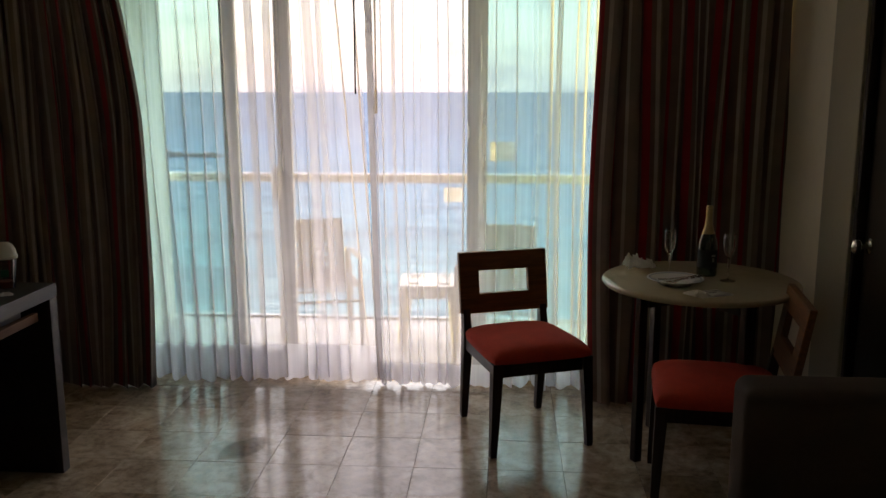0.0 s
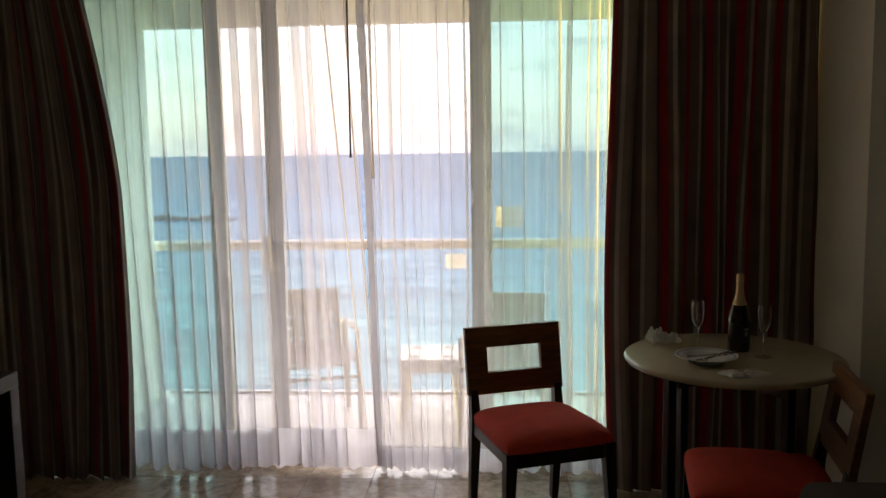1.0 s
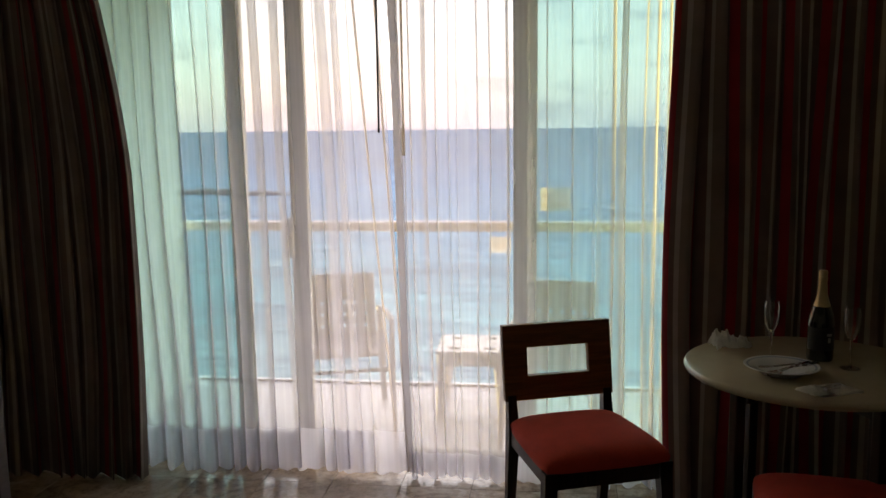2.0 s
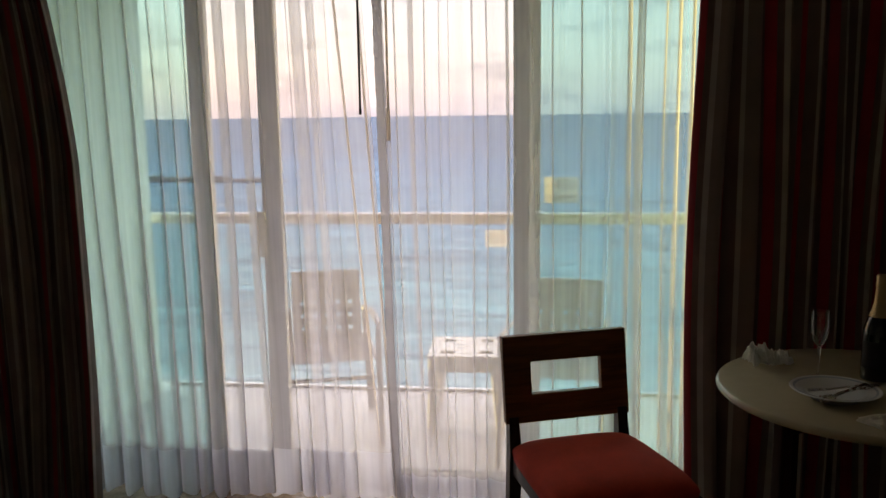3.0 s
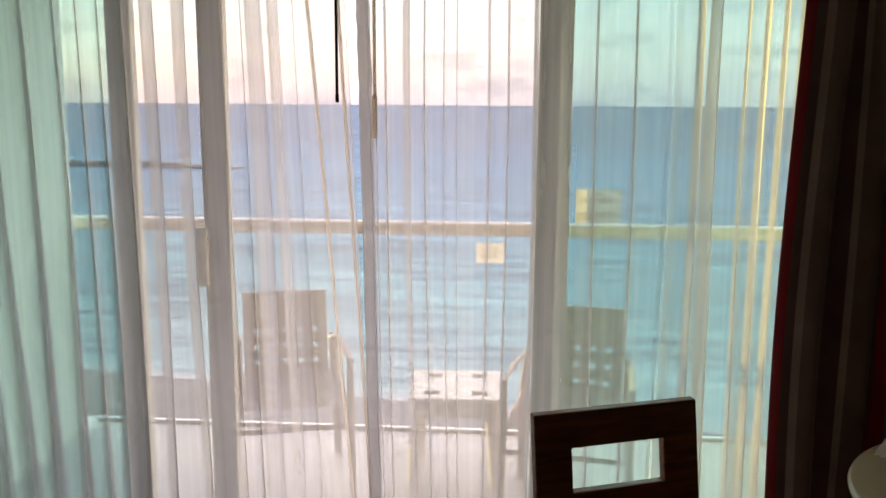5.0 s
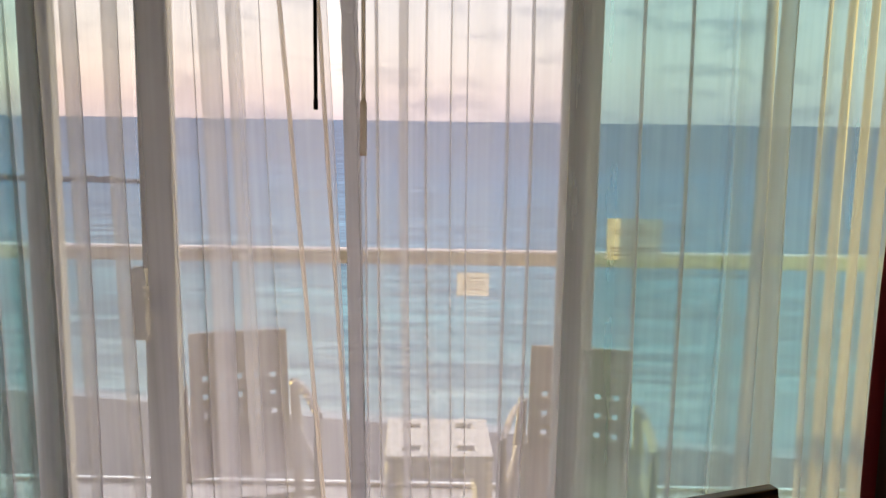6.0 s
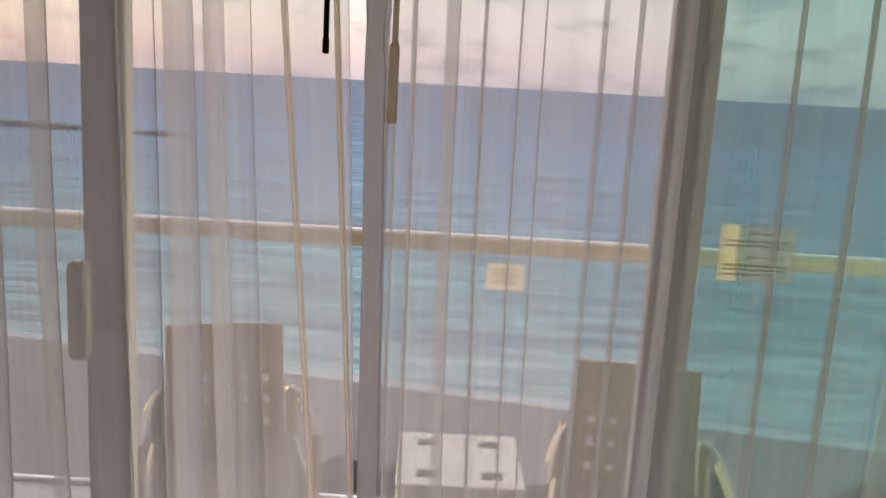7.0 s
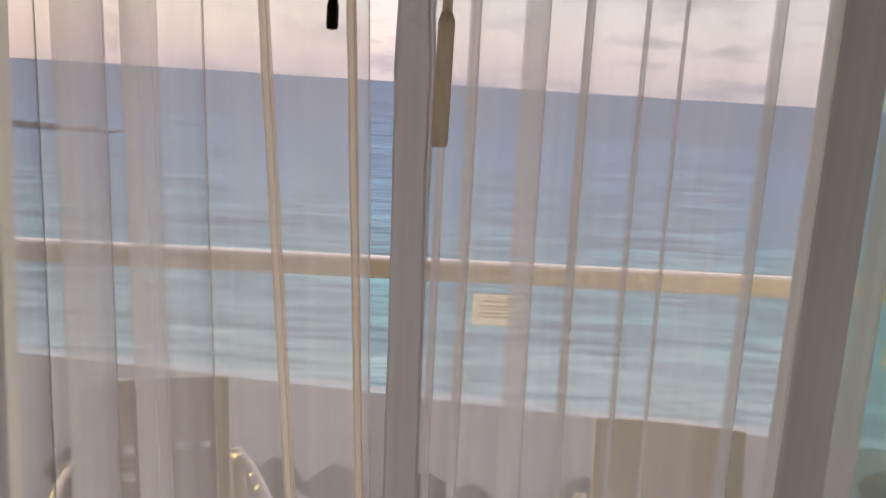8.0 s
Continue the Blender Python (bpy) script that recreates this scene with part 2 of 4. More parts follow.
def sea_material():
    m = bpy.data.materials.new("sea_water")
    nt = nodes_of(m)
    geo = nt.nodes.new("ShaderNodeNewGeometry")
    s = nt.nodes.new("ShaderNodeSeparateXYZ")
    link(nt, geo.outputs["Position"], s.inputs[0])
    off = math_node(nt, "SUBTRACT", s.outputs["Y"], math_node(nt, "ADD", math_node(nt, "MULTIPLY", s.outputs["X"], SHORE_SLOPE), SHORE_Y))
    patch = node(nt, "ShaderNodeTexNoise", Scale=0.012, Detail=3.0)
    link(nt, geo.outputs["Position"], patch.inputs["Vector"])
    depth = math_node(nt, "ADD", math_node(nt, "MULTIPLY", off, 1 / 420), math_node(nt, "MULTIPLY", math_node(nt, "SUBTRACT", patch.outputs["Fac"], 0.5), 0.22), clamp=True)
    col = ramp(nt, depth, [(0.0, (0.125, 0.185, 0.19)), (0.06, (0.062, 0.145, 0.165)), (0.25, (0.052, 0.125, 0.185)), (0.6, (0.050, 0.118, 0.200)), (1.0, (0.050, 0.088, 0.150))])
    # light and dark of the waves, multiplied into the water colour at three scales
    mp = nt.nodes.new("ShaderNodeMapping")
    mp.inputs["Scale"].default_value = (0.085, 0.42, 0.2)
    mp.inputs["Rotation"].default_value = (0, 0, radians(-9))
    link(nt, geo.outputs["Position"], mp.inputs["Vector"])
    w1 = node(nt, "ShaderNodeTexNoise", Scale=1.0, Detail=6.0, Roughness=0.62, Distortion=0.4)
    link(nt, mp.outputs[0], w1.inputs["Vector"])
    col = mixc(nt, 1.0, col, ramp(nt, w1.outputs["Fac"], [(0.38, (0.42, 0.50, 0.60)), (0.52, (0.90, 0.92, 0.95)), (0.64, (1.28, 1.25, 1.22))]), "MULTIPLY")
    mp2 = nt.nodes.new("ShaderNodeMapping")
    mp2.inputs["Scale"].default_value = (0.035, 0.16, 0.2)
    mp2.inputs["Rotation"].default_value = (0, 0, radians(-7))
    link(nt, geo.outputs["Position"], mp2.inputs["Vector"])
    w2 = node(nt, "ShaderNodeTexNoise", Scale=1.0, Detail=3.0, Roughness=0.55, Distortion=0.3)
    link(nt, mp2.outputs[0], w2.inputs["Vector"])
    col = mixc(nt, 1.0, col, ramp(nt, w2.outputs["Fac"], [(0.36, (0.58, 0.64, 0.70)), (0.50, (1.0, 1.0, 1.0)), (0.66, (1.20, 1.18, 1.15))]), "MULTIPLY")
    # broadest wave light and dark, also put into the colour, for the far water
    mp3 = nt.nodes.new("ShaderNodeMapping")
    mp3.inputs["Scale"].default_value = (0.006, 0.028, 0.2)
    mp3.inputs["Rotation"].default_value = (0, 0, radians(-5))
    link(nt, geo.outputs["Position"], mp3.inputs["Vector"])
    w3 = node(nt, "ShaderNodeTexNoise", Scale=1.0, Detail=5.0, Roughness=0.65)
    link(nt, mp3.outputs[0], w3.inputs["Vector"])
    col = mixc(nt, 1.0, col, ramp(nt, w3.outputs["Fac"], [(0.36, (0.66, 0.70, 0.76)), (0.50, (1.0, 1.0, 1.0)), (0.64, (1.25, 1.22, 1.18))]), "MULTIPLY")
    fn = node(nt, "ShaderNodeTexNoise", Scale=0.35, Detail=6.0, Roughness=0.7)
    link(nt, geo.outputs["Position"], fn.inputs["Vector"])
    edge = math_node(nt, "SUBTRACT", off, math_node(nt, "MULTIPLY", fn.outputs["Fac"], 2.4))
    foam = ramp(nt, math_node(nt, "MULTIPLY", edge, 0.5, clamp=True), [(0.0, (1, 1, 1)), (0.5, (0, 0, 0))])
    col = mixc(nt, foam, col, (0.21, 0.215, 0.22))
    b = node(nt, "ShaderNodeBump", Strength=0.9, Distance=0.9)
    link(nt, w1.outputs["Fac"], b.inputs["Height"])
    body = nt.nodes.new("ShaderNodeBsdfDiffuse")
    link(nt, col, body.inputs["Color"])
    gloss = node(nt, "ShaderNodeBsdfGlossy", Roughness=0.22)
    for sh in (body, gloss):
        link(nt, b.outputs[0], sh.inputs["Normal"])
    mx = nt.nodes.new("ShaderNodeMixShader")
    mx.inputs[0].default_value = 0.14
    link(nt, body.outputs[0], mx.inputs[1])
    link(nt, gloss.outputs[0], mx.inputs[2])
    o = nt.nodes.new("ShaderNodeOutputMaterial")
    link(nt, mx.outputs[0], o.inputs[0])
    return m


M_WALL = surface("wall_paint", (0.86, 0.79, 0.62), 0.75, var=0.05, scale=3.0, bump=0.15, bump_scale=120)
M_CEIL = surface("ceiling_paint", (0.86, 0.82, 0.73), 0.85, var=0.04)
M_CASING = surface("casing_paint", (0.40, 0.37, 0.27), 0.5, var=0.06)
M_TILE = travertine("travertine")
M_GROUT = surface("grout", (0.13, 0.098, 0.072), 0.9, var=0.2, scale=30)
M_SHEER = sheer_cloth("sheer_voile", SHEER_COVER, (0.83, 0.81, 0.83))
M_HEM = sheer_cloth("sheer_hem", SHEER_COVER + 0.20, (0.80, 0.80, 0.85))
M_EDGE = sheer_cloth("gathered_voile", SHEER_COVER + 0.10, (0.78, 0.77, 0.78))
M_SIDEHEM = sheer_cloth("side_hem", SHEER_COVER + 0.10, (0.98, 0.90, 0.80))
M_DRAPE = striped_cloth("striped_drape")
M_FRAME = surface("white_aluminium", (0.78, 0.76, 0.73), 0.35, var=0.04, scale=8)
M_DARKMETAL = surface("dark_metal", (0.05, 0.045, 0.04), 0.35, metal=0.8)
M_CHROME = surface("brushed_chrome", (0.72, 0.71, 0.69), 0.22, metal=1.0, var=0.04)
M_GREEN_GLASS = pane_glass("green_tinted_glass", (0.70, 0.885, 0.86))
M_CLEAR_PANE = pane_glass("clear_pane", (0.97, 0.985, 0.985))
M_RAIL_GLASS = pane_glass("rail_glass", (0.95, 0.985, 0.985))
M_RAIL = surface("cream_rail_paint", (0.66, 0.60, 0.57), 0.45, var=0.06, scale=5)
M_STUCCO = surface("white_stucco", (0.87, 0.85, 0.83), 0.85, var=0.06, scale=4, bump=0.3, bump_scale=70)
M_BALC_FLOOR = surface("balcony_tile", (0.50, 0.465, 0.475), 0.45, var=0.10, scale=5)
M_PLASTIC = thin_white("white_plastic", (0.72, 0.69, 0.68), 0.15, 0.4)
M_TAUPE_RESIN = thin_white("taupe_resin", (0.45, 0.395, 0.36), 0.08, 0.45)
M_PAPER = sheer_cloth("tan_paper", 0.60, (0.60, 0.56, 0.53))
M_NOTICE = sheer_cloth("notice_paper", 0.58, (0.84, 0.80, 0.66))
M_INK = thin_white("print_ink", (0.60, 0.50, 0.36), 0.85)
M_DARKWOOD = wood("espresso_wood", (0.010, 0.006, 0.004), (0.038, 0.020, 0.013), 0.42, coat=0.08)
M_BACKWOOD = wood("walnut_back", (0.10, 0.036, 0.011), (0.24, 0.098, 0.031), 0.42, axis=0, coat=0.05)
M_DESK = wood("desk_wood", (0.010, 0.007, 0.007), (0.030, 0.022, 0.021), 0.40, axis=1, coat=0.08)
M_DRAWER = wood("drawer_wood", (0.09, 0.042, 0.020), (0.17, 0.085, 0.042), 0.65, axis=1, coat=0.0)
M_DOOR = wood("dark_door_wood", (0.012, 0.008, 0.006), (0.035, 0.022, 0.015), 0.4)
M_RED = surface("red_upholstery", (0.56, 0.060, 0.034), 0.9, var=0.16, scale=12, bump=0.35, bump_scale=420, spec=0.2)
M_TAUPE = surface("taupe_upholstery", (0.075, 0.053, 0.040), 0.95, var=0.15, scale=9, bump=0.35, bump_scale=380, spec=0.15)
M_MARBLE = surface("cream_marble", (0.54, 0.47, 0.32), 0.22, var=0.06, scale=3, rough_var=0.015)
M_CHINA = surface("white_china", (0.88, 0.88, 0.87), 0.18, var=0.02, rough_var=0.01)
M_CHINA_RIM = surface("blue_rim_glaze", (0.50, 0.55, 0.62), 0.2)
M_TISSUE = thin_white("white_tissue", (0.96, 0.94, 0.89), 0.20, 0.9)
M_NAPKIN = thin_white("white_napkin", (0.93, 0.90, 0.84), 0.18, 0.9)
M_STEEL = surface("steel_cutlery", (0.70, 0.70, 0.69), 0.24, metal=1.0)
M_FOOD = surface("crumbs", (0.26, 0.07, 0.03), 0.6, var=0.3, scale=40)
M_BOTTLE = surface("dark_bottle_glass", (0.006, 0.012, 0.007), 0.06, coat=0.6)
M_FOIL = surface("gold_foil", (0.58, 0.43, 0.23), 0.42, metal=0.9, bump=0.3, bump_scale=160)
M_LABEL = surface("black_label", (0.020, 0.022, 0.024), 0.5)
M_SILVER = surface("silver_print", (0.45, 0.46, 0.44), 0.45)
M_FLUTE = clear_glass("flute_glass", ior=1.5)
M_FOOT = pane_glass("flute_foot_glass", (0.97, 0.97, 0.97), 0.05)
M_CUP = pane_glass("cup_plastic", (0.86, 0.88, 0.87), 0.12)
M_LID = thin_white("lid_plastic", (0.86, 0.83, 0.77), 0.55, 0.3)
M_GRIP = thin_white("wand_grip_plastic", (0.88, 0.82, 0.72), 0.92, 0.4)
M_GREENMARK = surface("green_mark", (0.02, 0.16, 0.09), 0.5)
M_SPILL = pane_glass("wet_film", (0.74, 0.72, 0.70), 0.02)
M_SAND = surface("beach_sand", (0.108, 0.091, 0.088), 0.95, var=0.14, scale=0.25)
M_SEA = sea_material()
M_ROCK = surface("dark_rock", (0.06, 0.055, 0.06), 0.9, var=0.4, scale=0.6, bump=0.6, bump_scale=2.0)
M_THATCH = surface("palm_thatch", (0.075, 0.060, 0.050), 0.95, var=0.35, scale=3.0, bump=0.8, bump_scale=14)
M_POLE = surface("beach_pole", (0.14, 0.10, 0.07), 0.8)
M_LOUNGER = surface("lounger_plastic", (0.75, 0.74, 0.72), 0.5)


# ---- mesh helpers ----
def part(name, bm, material, parent=None, label="", smooth=False, kind=""):
    me = bpy.data.meshes.new(name)
    bm.normal_update()
    bm.to_mesh(me)
    bm.free()
    me.materials.append(material)
    if smooth:
        me.shade_smooth()
        me.set_sharp_from_angle(angle=radians(42))
    ob = new(name, me)
    if parent is not None:
        ob.parent = parent
    if label or kind:
        tagged(ob, label, kind=kind)
    return ob


def thing(name, label, category, x=0, y=0, z=0, rz=0, group="", kind=""):
    ob = new(name)
    ob.empty_display_size = 0.1
    ob.matrix_basis = pose(x, y, z, 0, 0, rz)
    return tagged(ob, label, category, group, kind)


def box(x0, x1, y0, y1, z0, z1, bevel=0.0, segs=2, bm=None, m=None):
    bm = bm or bmesh.new()
    geo = bmesh.ops.create_cube(bm, size=1.0)
    vs = geo["verts"]
    for v in vs:
        v.co = Vector((x0 + (v.co.x + 0.5) * (x1 - x0), y0 + (v.co.y + 0.5) * (y1 - y0), z0 + (v.co.z + 0.5) * (z1 - z0)))
    if m:
        bmesh.ops.transform(bm, matrix=m, verts=vs)
    if bevel:
        es = list({e for v in vs for e in v.link_edges})
        bmesh.ops.bevel(bm, geom=es, offset=bevel, segments=segs, profile=0.5, affect="EDGES")
    return bm


def tube(path, r, sides=10, bm=None, flat=1.0):
    """A closed tube along a path of points; r is one radius or one for each point."""
    bm = bm or bmesh.new()
    path = [Vector(p) for p in path]
    rings = []
    for i, p in enumerate(path):
        d = (path[min(i + 1, len(path) - 1)] - path[max(i - 1, 0)]).normalized()
        u = d.orthogonal().normalized() if abs(d.z) < 0.9 else Vector((1, 0, 0))
        u = (u - d * u.dot(d)).normalized()
        w = d.cross(u)
        rad = r[i] if isinstance(r, (list, tuple)) else r
        rings.append([bm.verts.new(p + u * math.cos(a) * rad + w * math.sin(a) * rad * flat) for a in (2 * math.pi * k / sides for k in range(sides))])
    for a, b in zip(rings, rings[1:]):
        for k in range(sides):
            bm.faces.new((a[k], a[(k + 1) % sides], b[(k + 1) % sides], b[k]))
    bm.faces.new(rings[0][::-1])
    bm.faces.new(rings[-1])
    return bm


def lathe(profile, sides=32, bm=None, closed=False):
    """Turns a profile of (radius, height) round the z axis."""
    bm = bm or bmesh.new()
    rings = []
    for r, z in profile:
        if r < 1e-5:
            rings.append([bm.verts.new((0, 0, z))])
        else:
            rings.append([bm.verts.new((r * math.cos(2 * math.pi * k / sides), r * math.sin(2 * math.pi * k / sides), z)) for k in range(sides)])
    pairs = list(zip(rings, rings[1:])) + ([(rings[-1], rings[0])] if closed else [])
    for a, b in pairs:
        for k in range(sides):
            n = (k + 1) % sides
            if len(a) == 1 and len(b) > 1:
                bm.faces.new((a[0], b[n], b[k]))
            elif len(b) == 1 and len(a) > 1:
                bm.faces.new((a[k], a[n], b[0]))
            elif len(a) > 1:
                bm.faces.new((a[k], a[n], b[n], b[k]))
    bmesh.ops.recalc_face_normals(bm, faces=bm.faces)
    return bm


def perforated(us, vs, holes, place, thick):
    """A plate over the lines us, vs with the cells in holes cut through; place(u, v, side) gives the point."""
    bm = bmesh.new()
    cells = {(i, j) for i in range(len(us) - 1) for j in range(len(vs) - 1)} - set(holes)
    verts = {}

    def vert(i, j, s):
        if (i, j, s) not in verts:
            verts[i, j, s] = bm.verts.new(place(us[i], vs[j], (s - 0.5) * thick))
        return verts[i, j, s]
    for i, j in cells:
        for s in (0, 1):
            q = [vert(i, j, s), vert(i + 1, j, s), vert(i + 1, j + 1, s), vert(i, j + 1, s)]
            bm.faces.new(q if s else q[::-1])
        for (a, b), (ni, nj) in ((((i, j), (i + 1, j)), (i, j - 1)), (((i + 1, j), (i + 1, j + 1)), (i + 1, j)),
                                 (((i + 1, j + 1), (i, j + 1)), (i, j + 1)), (((i, j + 1), (i, j)), (i - 1, j))):
            if (ni, nj) not in cells:
                bm.faces.new((vert(*a, 0), vert(*b, 0), vert(*b, 1), vert(*a, 1)))
    bmesh.ops.recalc_face_normals(bm, faces=bm.faces)
    return bm


def rounded_edges(bm, offset, angle=50, segs=2):
    es = [e for e in bm.edges if len(e.link_faces) == 2 and e.calc_face_angle(0) > radians(angle)]
    bmesh.ops.bevel(bm, geom=es, offset=offset, segments=segs, profile=0.5, affect="EDGES")
    return bm


def curve_through(pts, n=4):
    """Points of a smooth line through pts."""
    out = []
    for i in range(len(pts) - 1):
        p0, p1, p2, p3 = pts[max(i - 1, 0)], pts[i], pts[i + 1], pts[min(i + 2, len(pts) - 1)]
        for k in range(n):
            t = k / n
            out.append(tuple(0.5 * (2 * b + (c - a) * t + (2 * a - 5 * b + 4 * c - d) * t * t + (3 * b - a - 3 * c + d) * t ** 3)
                             for a, b, c, d in zip(p0, p1, p2, p3)))
    return out + [tuple(pts[-1])]


def pleats(x0, x1, width, lap, depth, rng):
    """A line of flat panels that lap over each other, some just rolled at the edge and some folded wide, as (along, out)."""
    pts, x = [], x0
    while x < x1:
        w, d = rng.uniform(*width), rng.uniform(*depth)
        o = rng.uniform(*lap) * rng.choice((0.2, 0.2, 0.6, 1.0, 1.0, 2.1))
        w = min(w + 0.6 * o, x1 - x + o)
        bow = rng.uniform(-0.4, 0.4) * d
        e = min(0.0016, 0.16 * o)
        pts += [(x, d), (x + 0.15 * w, d * 0.7 + bow), (x + 0.5 * w, bow), (x + 0.85 * w, -0.7 * d + bow), (x + w, -d),
                (x + w - e, -d - 0.002), (x + w - 0.3 * e, -d + 0.003), (x + w - 0.6 * o, 0), (x + w - o + e, d + 0.002), (x + w - o + 0.2 * e, d - 0.002)]
        x += w - o
    return pts


def fold_line(x0, folds, rng):
    """A line of hanging panels that end at the folds, each (where, lap, depth): a lap above 0 doubles back behind the next panel,
    one below 0 is a slack turn of that width."""
    pts, x, back = [], x0, 0.012
    for fx, lap, d in folds:
        w, bow = fx - x, rng.uniform(-0.25, 0.25) * d
        full = min(1.0, 0.09 / w)
        pts += [(x, back), (x + 0.10 * w * full, 0.25 * back), (x + 0.30 * w * full, -0.50 * d + bow), (x + 0.58 * w, -0.95 * d + bow), (x + 0.85 * w, -d)]
        if lap > 0.007:
            e = min(0.0030, 0.2 * lap)
            pts += [(fx - e, -0.72 * d), (fx, -0.45 * d), (fx - e, -0.15 * d), (fx - 0.55 * lap, 0.25 * d), (fx - lap + e, 0.7 * d), (fx - lap, d - 0.002)]
        elif lap > 0:
            e = 0.0
            pts += [(fx, -0.45 * d), (fx - 0.5 * lap, 0.1 * d), (fx - lap, 0.7 * d)]
        if lap > 0:
            x = fx - lap + 0.4 * e
        else:
            pts += [(fx - 0.30 * lap, -0.6 * d), (fx - 0.7 * lap, 0.6 * d)]
            x = fx - lap
        back = d
    return pts


def cloth(line, y, z0, z1, rows, rng, lean=None, sway=0.02, flare=0.15, ripple=0.006, u0=0.0, height=None, crinkle=0.0):
    """Hanging cloth over a pleat line: a grid with u along the cloth and v up it, in metres."""
    line = curve_through(line, 3)
    us = [u0]
    for a, b in zip(line, line[1:]):
        us.append(us[-1] + math.dist(a, b))
    ph = [rng.uniform(0, 6.28) for _ in range(4)]
    verts, uvs = [], []
    for j in range(rows + 1):
        f = j / rows
        for (x, d), u in zip(line, us):
            z = z0 + (z1 - z0) * f
            if j == 0:
                z += ripple * math.sin(u * 31 + ph[0]) + ripple * 0.7 * math.sin(u * 83 + ph[1])
            dx = sway * (math.sin(u * 4.3 + ph[2]) * math.sin(z * 1.7 + ph[3]) + 0.6 * math.sin(u * 11 + ph[1]) * math.sin(z * 2.9 + ph[0]))
            if lean:
                dx += lean(x, z)
            g = (z - z0) / (height - z0) if height else f
            k = 1 + flare * (1 - g) ** 2.5 - 0.25 * g
            wob = 0.006 * math.sin(z * 3.1 + u * 5 + ph[1])
            if crinkle:
                c = crinkle * min(1.0, max(0.12, (z - 1.2) * 1.6))
                wob += c * noise.noise((u * 60, z * 26, ph[0]))
                dx += 0.6 * c * noise.noise((u * 40, z * 18, 7 + ph[0]))
            verts.append((x + dx, y + d * k + wob, z))
            uvs.append((u, z))
    n = len(line)
    faces = [(j * n + i, j * n + i + 1, (j + 1) * n + i + 1, (j + 1) * n + i) for j in range(rows) for i in range(n - 1)]
    me = bpy.data.meshes.new("cloth")
    me.from_pydata(verts, [], faces)
    layer = me.uv_layers.new(name="UVMap")
    flat = [c for face in faces for v in face for c in uvs[v]]
    layer.data.foreach_set("uv", flat)
    me.shade_smooth()
    return me


def cloth_part(name, me, material, parent, label=""):
    me.name = name
    me.materials.append(material)
    ob = new(name, me)
    ob.parent = parent
    if label:
        tagged(ob, label)
    return ob


# ---- the room shell ----
XL, XR, YB, ZC = -2.45, 1.585, -5.4, 2.55
OX0, OX1, OZ = -1.98, 1.08, 2.40       # the window opening
WY0, WY1 = -0.10, 0.10                 # thickness of the window wall


def structure(name, bm, mat, label, category=""):
    return tagged(part(name, bm, mat), label, category or name.split("_")[0], kind="structure")


bm = box(XL - 0.15, OX0, WY0, WY1, -0.2, ZC)
box(OX1, XR + 0.15, WY0, WY1, -0.2, ZC, bm=bm)
box(OX0, OX1, WY0, WY1, OZ, ZC, bm=bm)
structure("wall_north", bm, M_WALL, "cream painted wall round the wide balcony door")
structure("wall_west", box(XL - 0.15, XL, YB, WY0, -0.2, ZC), M_WALL, "plain cream painted wall beside the desk")
bm = box(XR, XR + 0.15, -1.292, WY0, -0.2, ZC)
box(XR, XR + 0.15, YB, -2.148, -0.2, ZC, bm=bm)
box(XR, XR + 0.15, -2.148, -1.292, 2.082, ZC, bm=bm)
structure("wall_east", bm, M_WALL, "cream painted wall with a dark door in it")
structure("wall_south", box(XL - 0.15, XR + 0.15, YB - 0.15, YB, -0.2, ZC), M_WALL, "plain cream painted wall closing the room")
structure("ceiling", box(XL - 0.15, XR + 0.15, YB - 0.15, WY1, ZC, ZC + 0.15), M_CEIL, "plain white painted room ceiling")
structure("trim", box(XR - 0.016, XR - 0.002, -1.288, -0.985, 0, ZC - 0.002, 0.004), M_CASING, "olive grey painted pilaster beside the dark door", "trim")

door = thing("door_1", "closed dark brown wooden door with a chrome knob", "door", XR + 0.03, -1.72, 0, kind="structure")
part("door_leaf", box(0, 0.045, -0.40, 0.40, 0.005, 2.04, 0.004), M_DOOR, door)
bm = box(-0.035, 0.05, 0.40, 0.43, 0, 2.08, 0.004)
box(-0.035, 0.05, -0.43, -0.40, 0, 2.08, 0.004, bm=bm)
box(-0.035, 0.05, -0.40, 0.40, 2.045, 2.08, 0.004, bm=bm)
part("door_frame", bm, M_DOOR, door)
knob = part("door_knob", lathe([(0, 0), (0.028, 0), (0.028, 0.006), (0.011, 0.010), (0.010, 0.030), (0.020, 0.036), (0.027, 0.046), (0.026, 0.058), (0.016, 0.066), (0, 0.068)], 24), M_CHROME, door, "chrome door knob", smooth=True)
knob.matrix_basis = pose(0.0, 0.345, 0.97, 0, -90, 0)

# ---- the balcony door ----
win = thing("window_1", "white framed sliding balcony door, standing partly open", "window", 0, 0, 0, kind="structure")
bm = box(OX0, OX1, -0.07, 0.07, 0.0, 0.025, 0.004)
for yy in (-0.05, -0.005, 0.045):
    box(OX0, OX1, yy - 0.004, yy + 0.004, 0.025, 0.037, bm=bm)
part("sill", bm, M_FRAME, win)
part("head", box(OX0, OX1, -0.07, 0.07, OZ - 0.05, OZ - 0.003, 0.004), M_FRAME, win)
for x0, x1 in ((OX0 + 0.003, OX0 + 0.05), (OX1 - 0.05, OX1 - 0.003)):
    part("jamb", box(x0, x1, -0.07, 0.07, 0.0, OZ - 0.05, 0.004), M_FRAME, win)


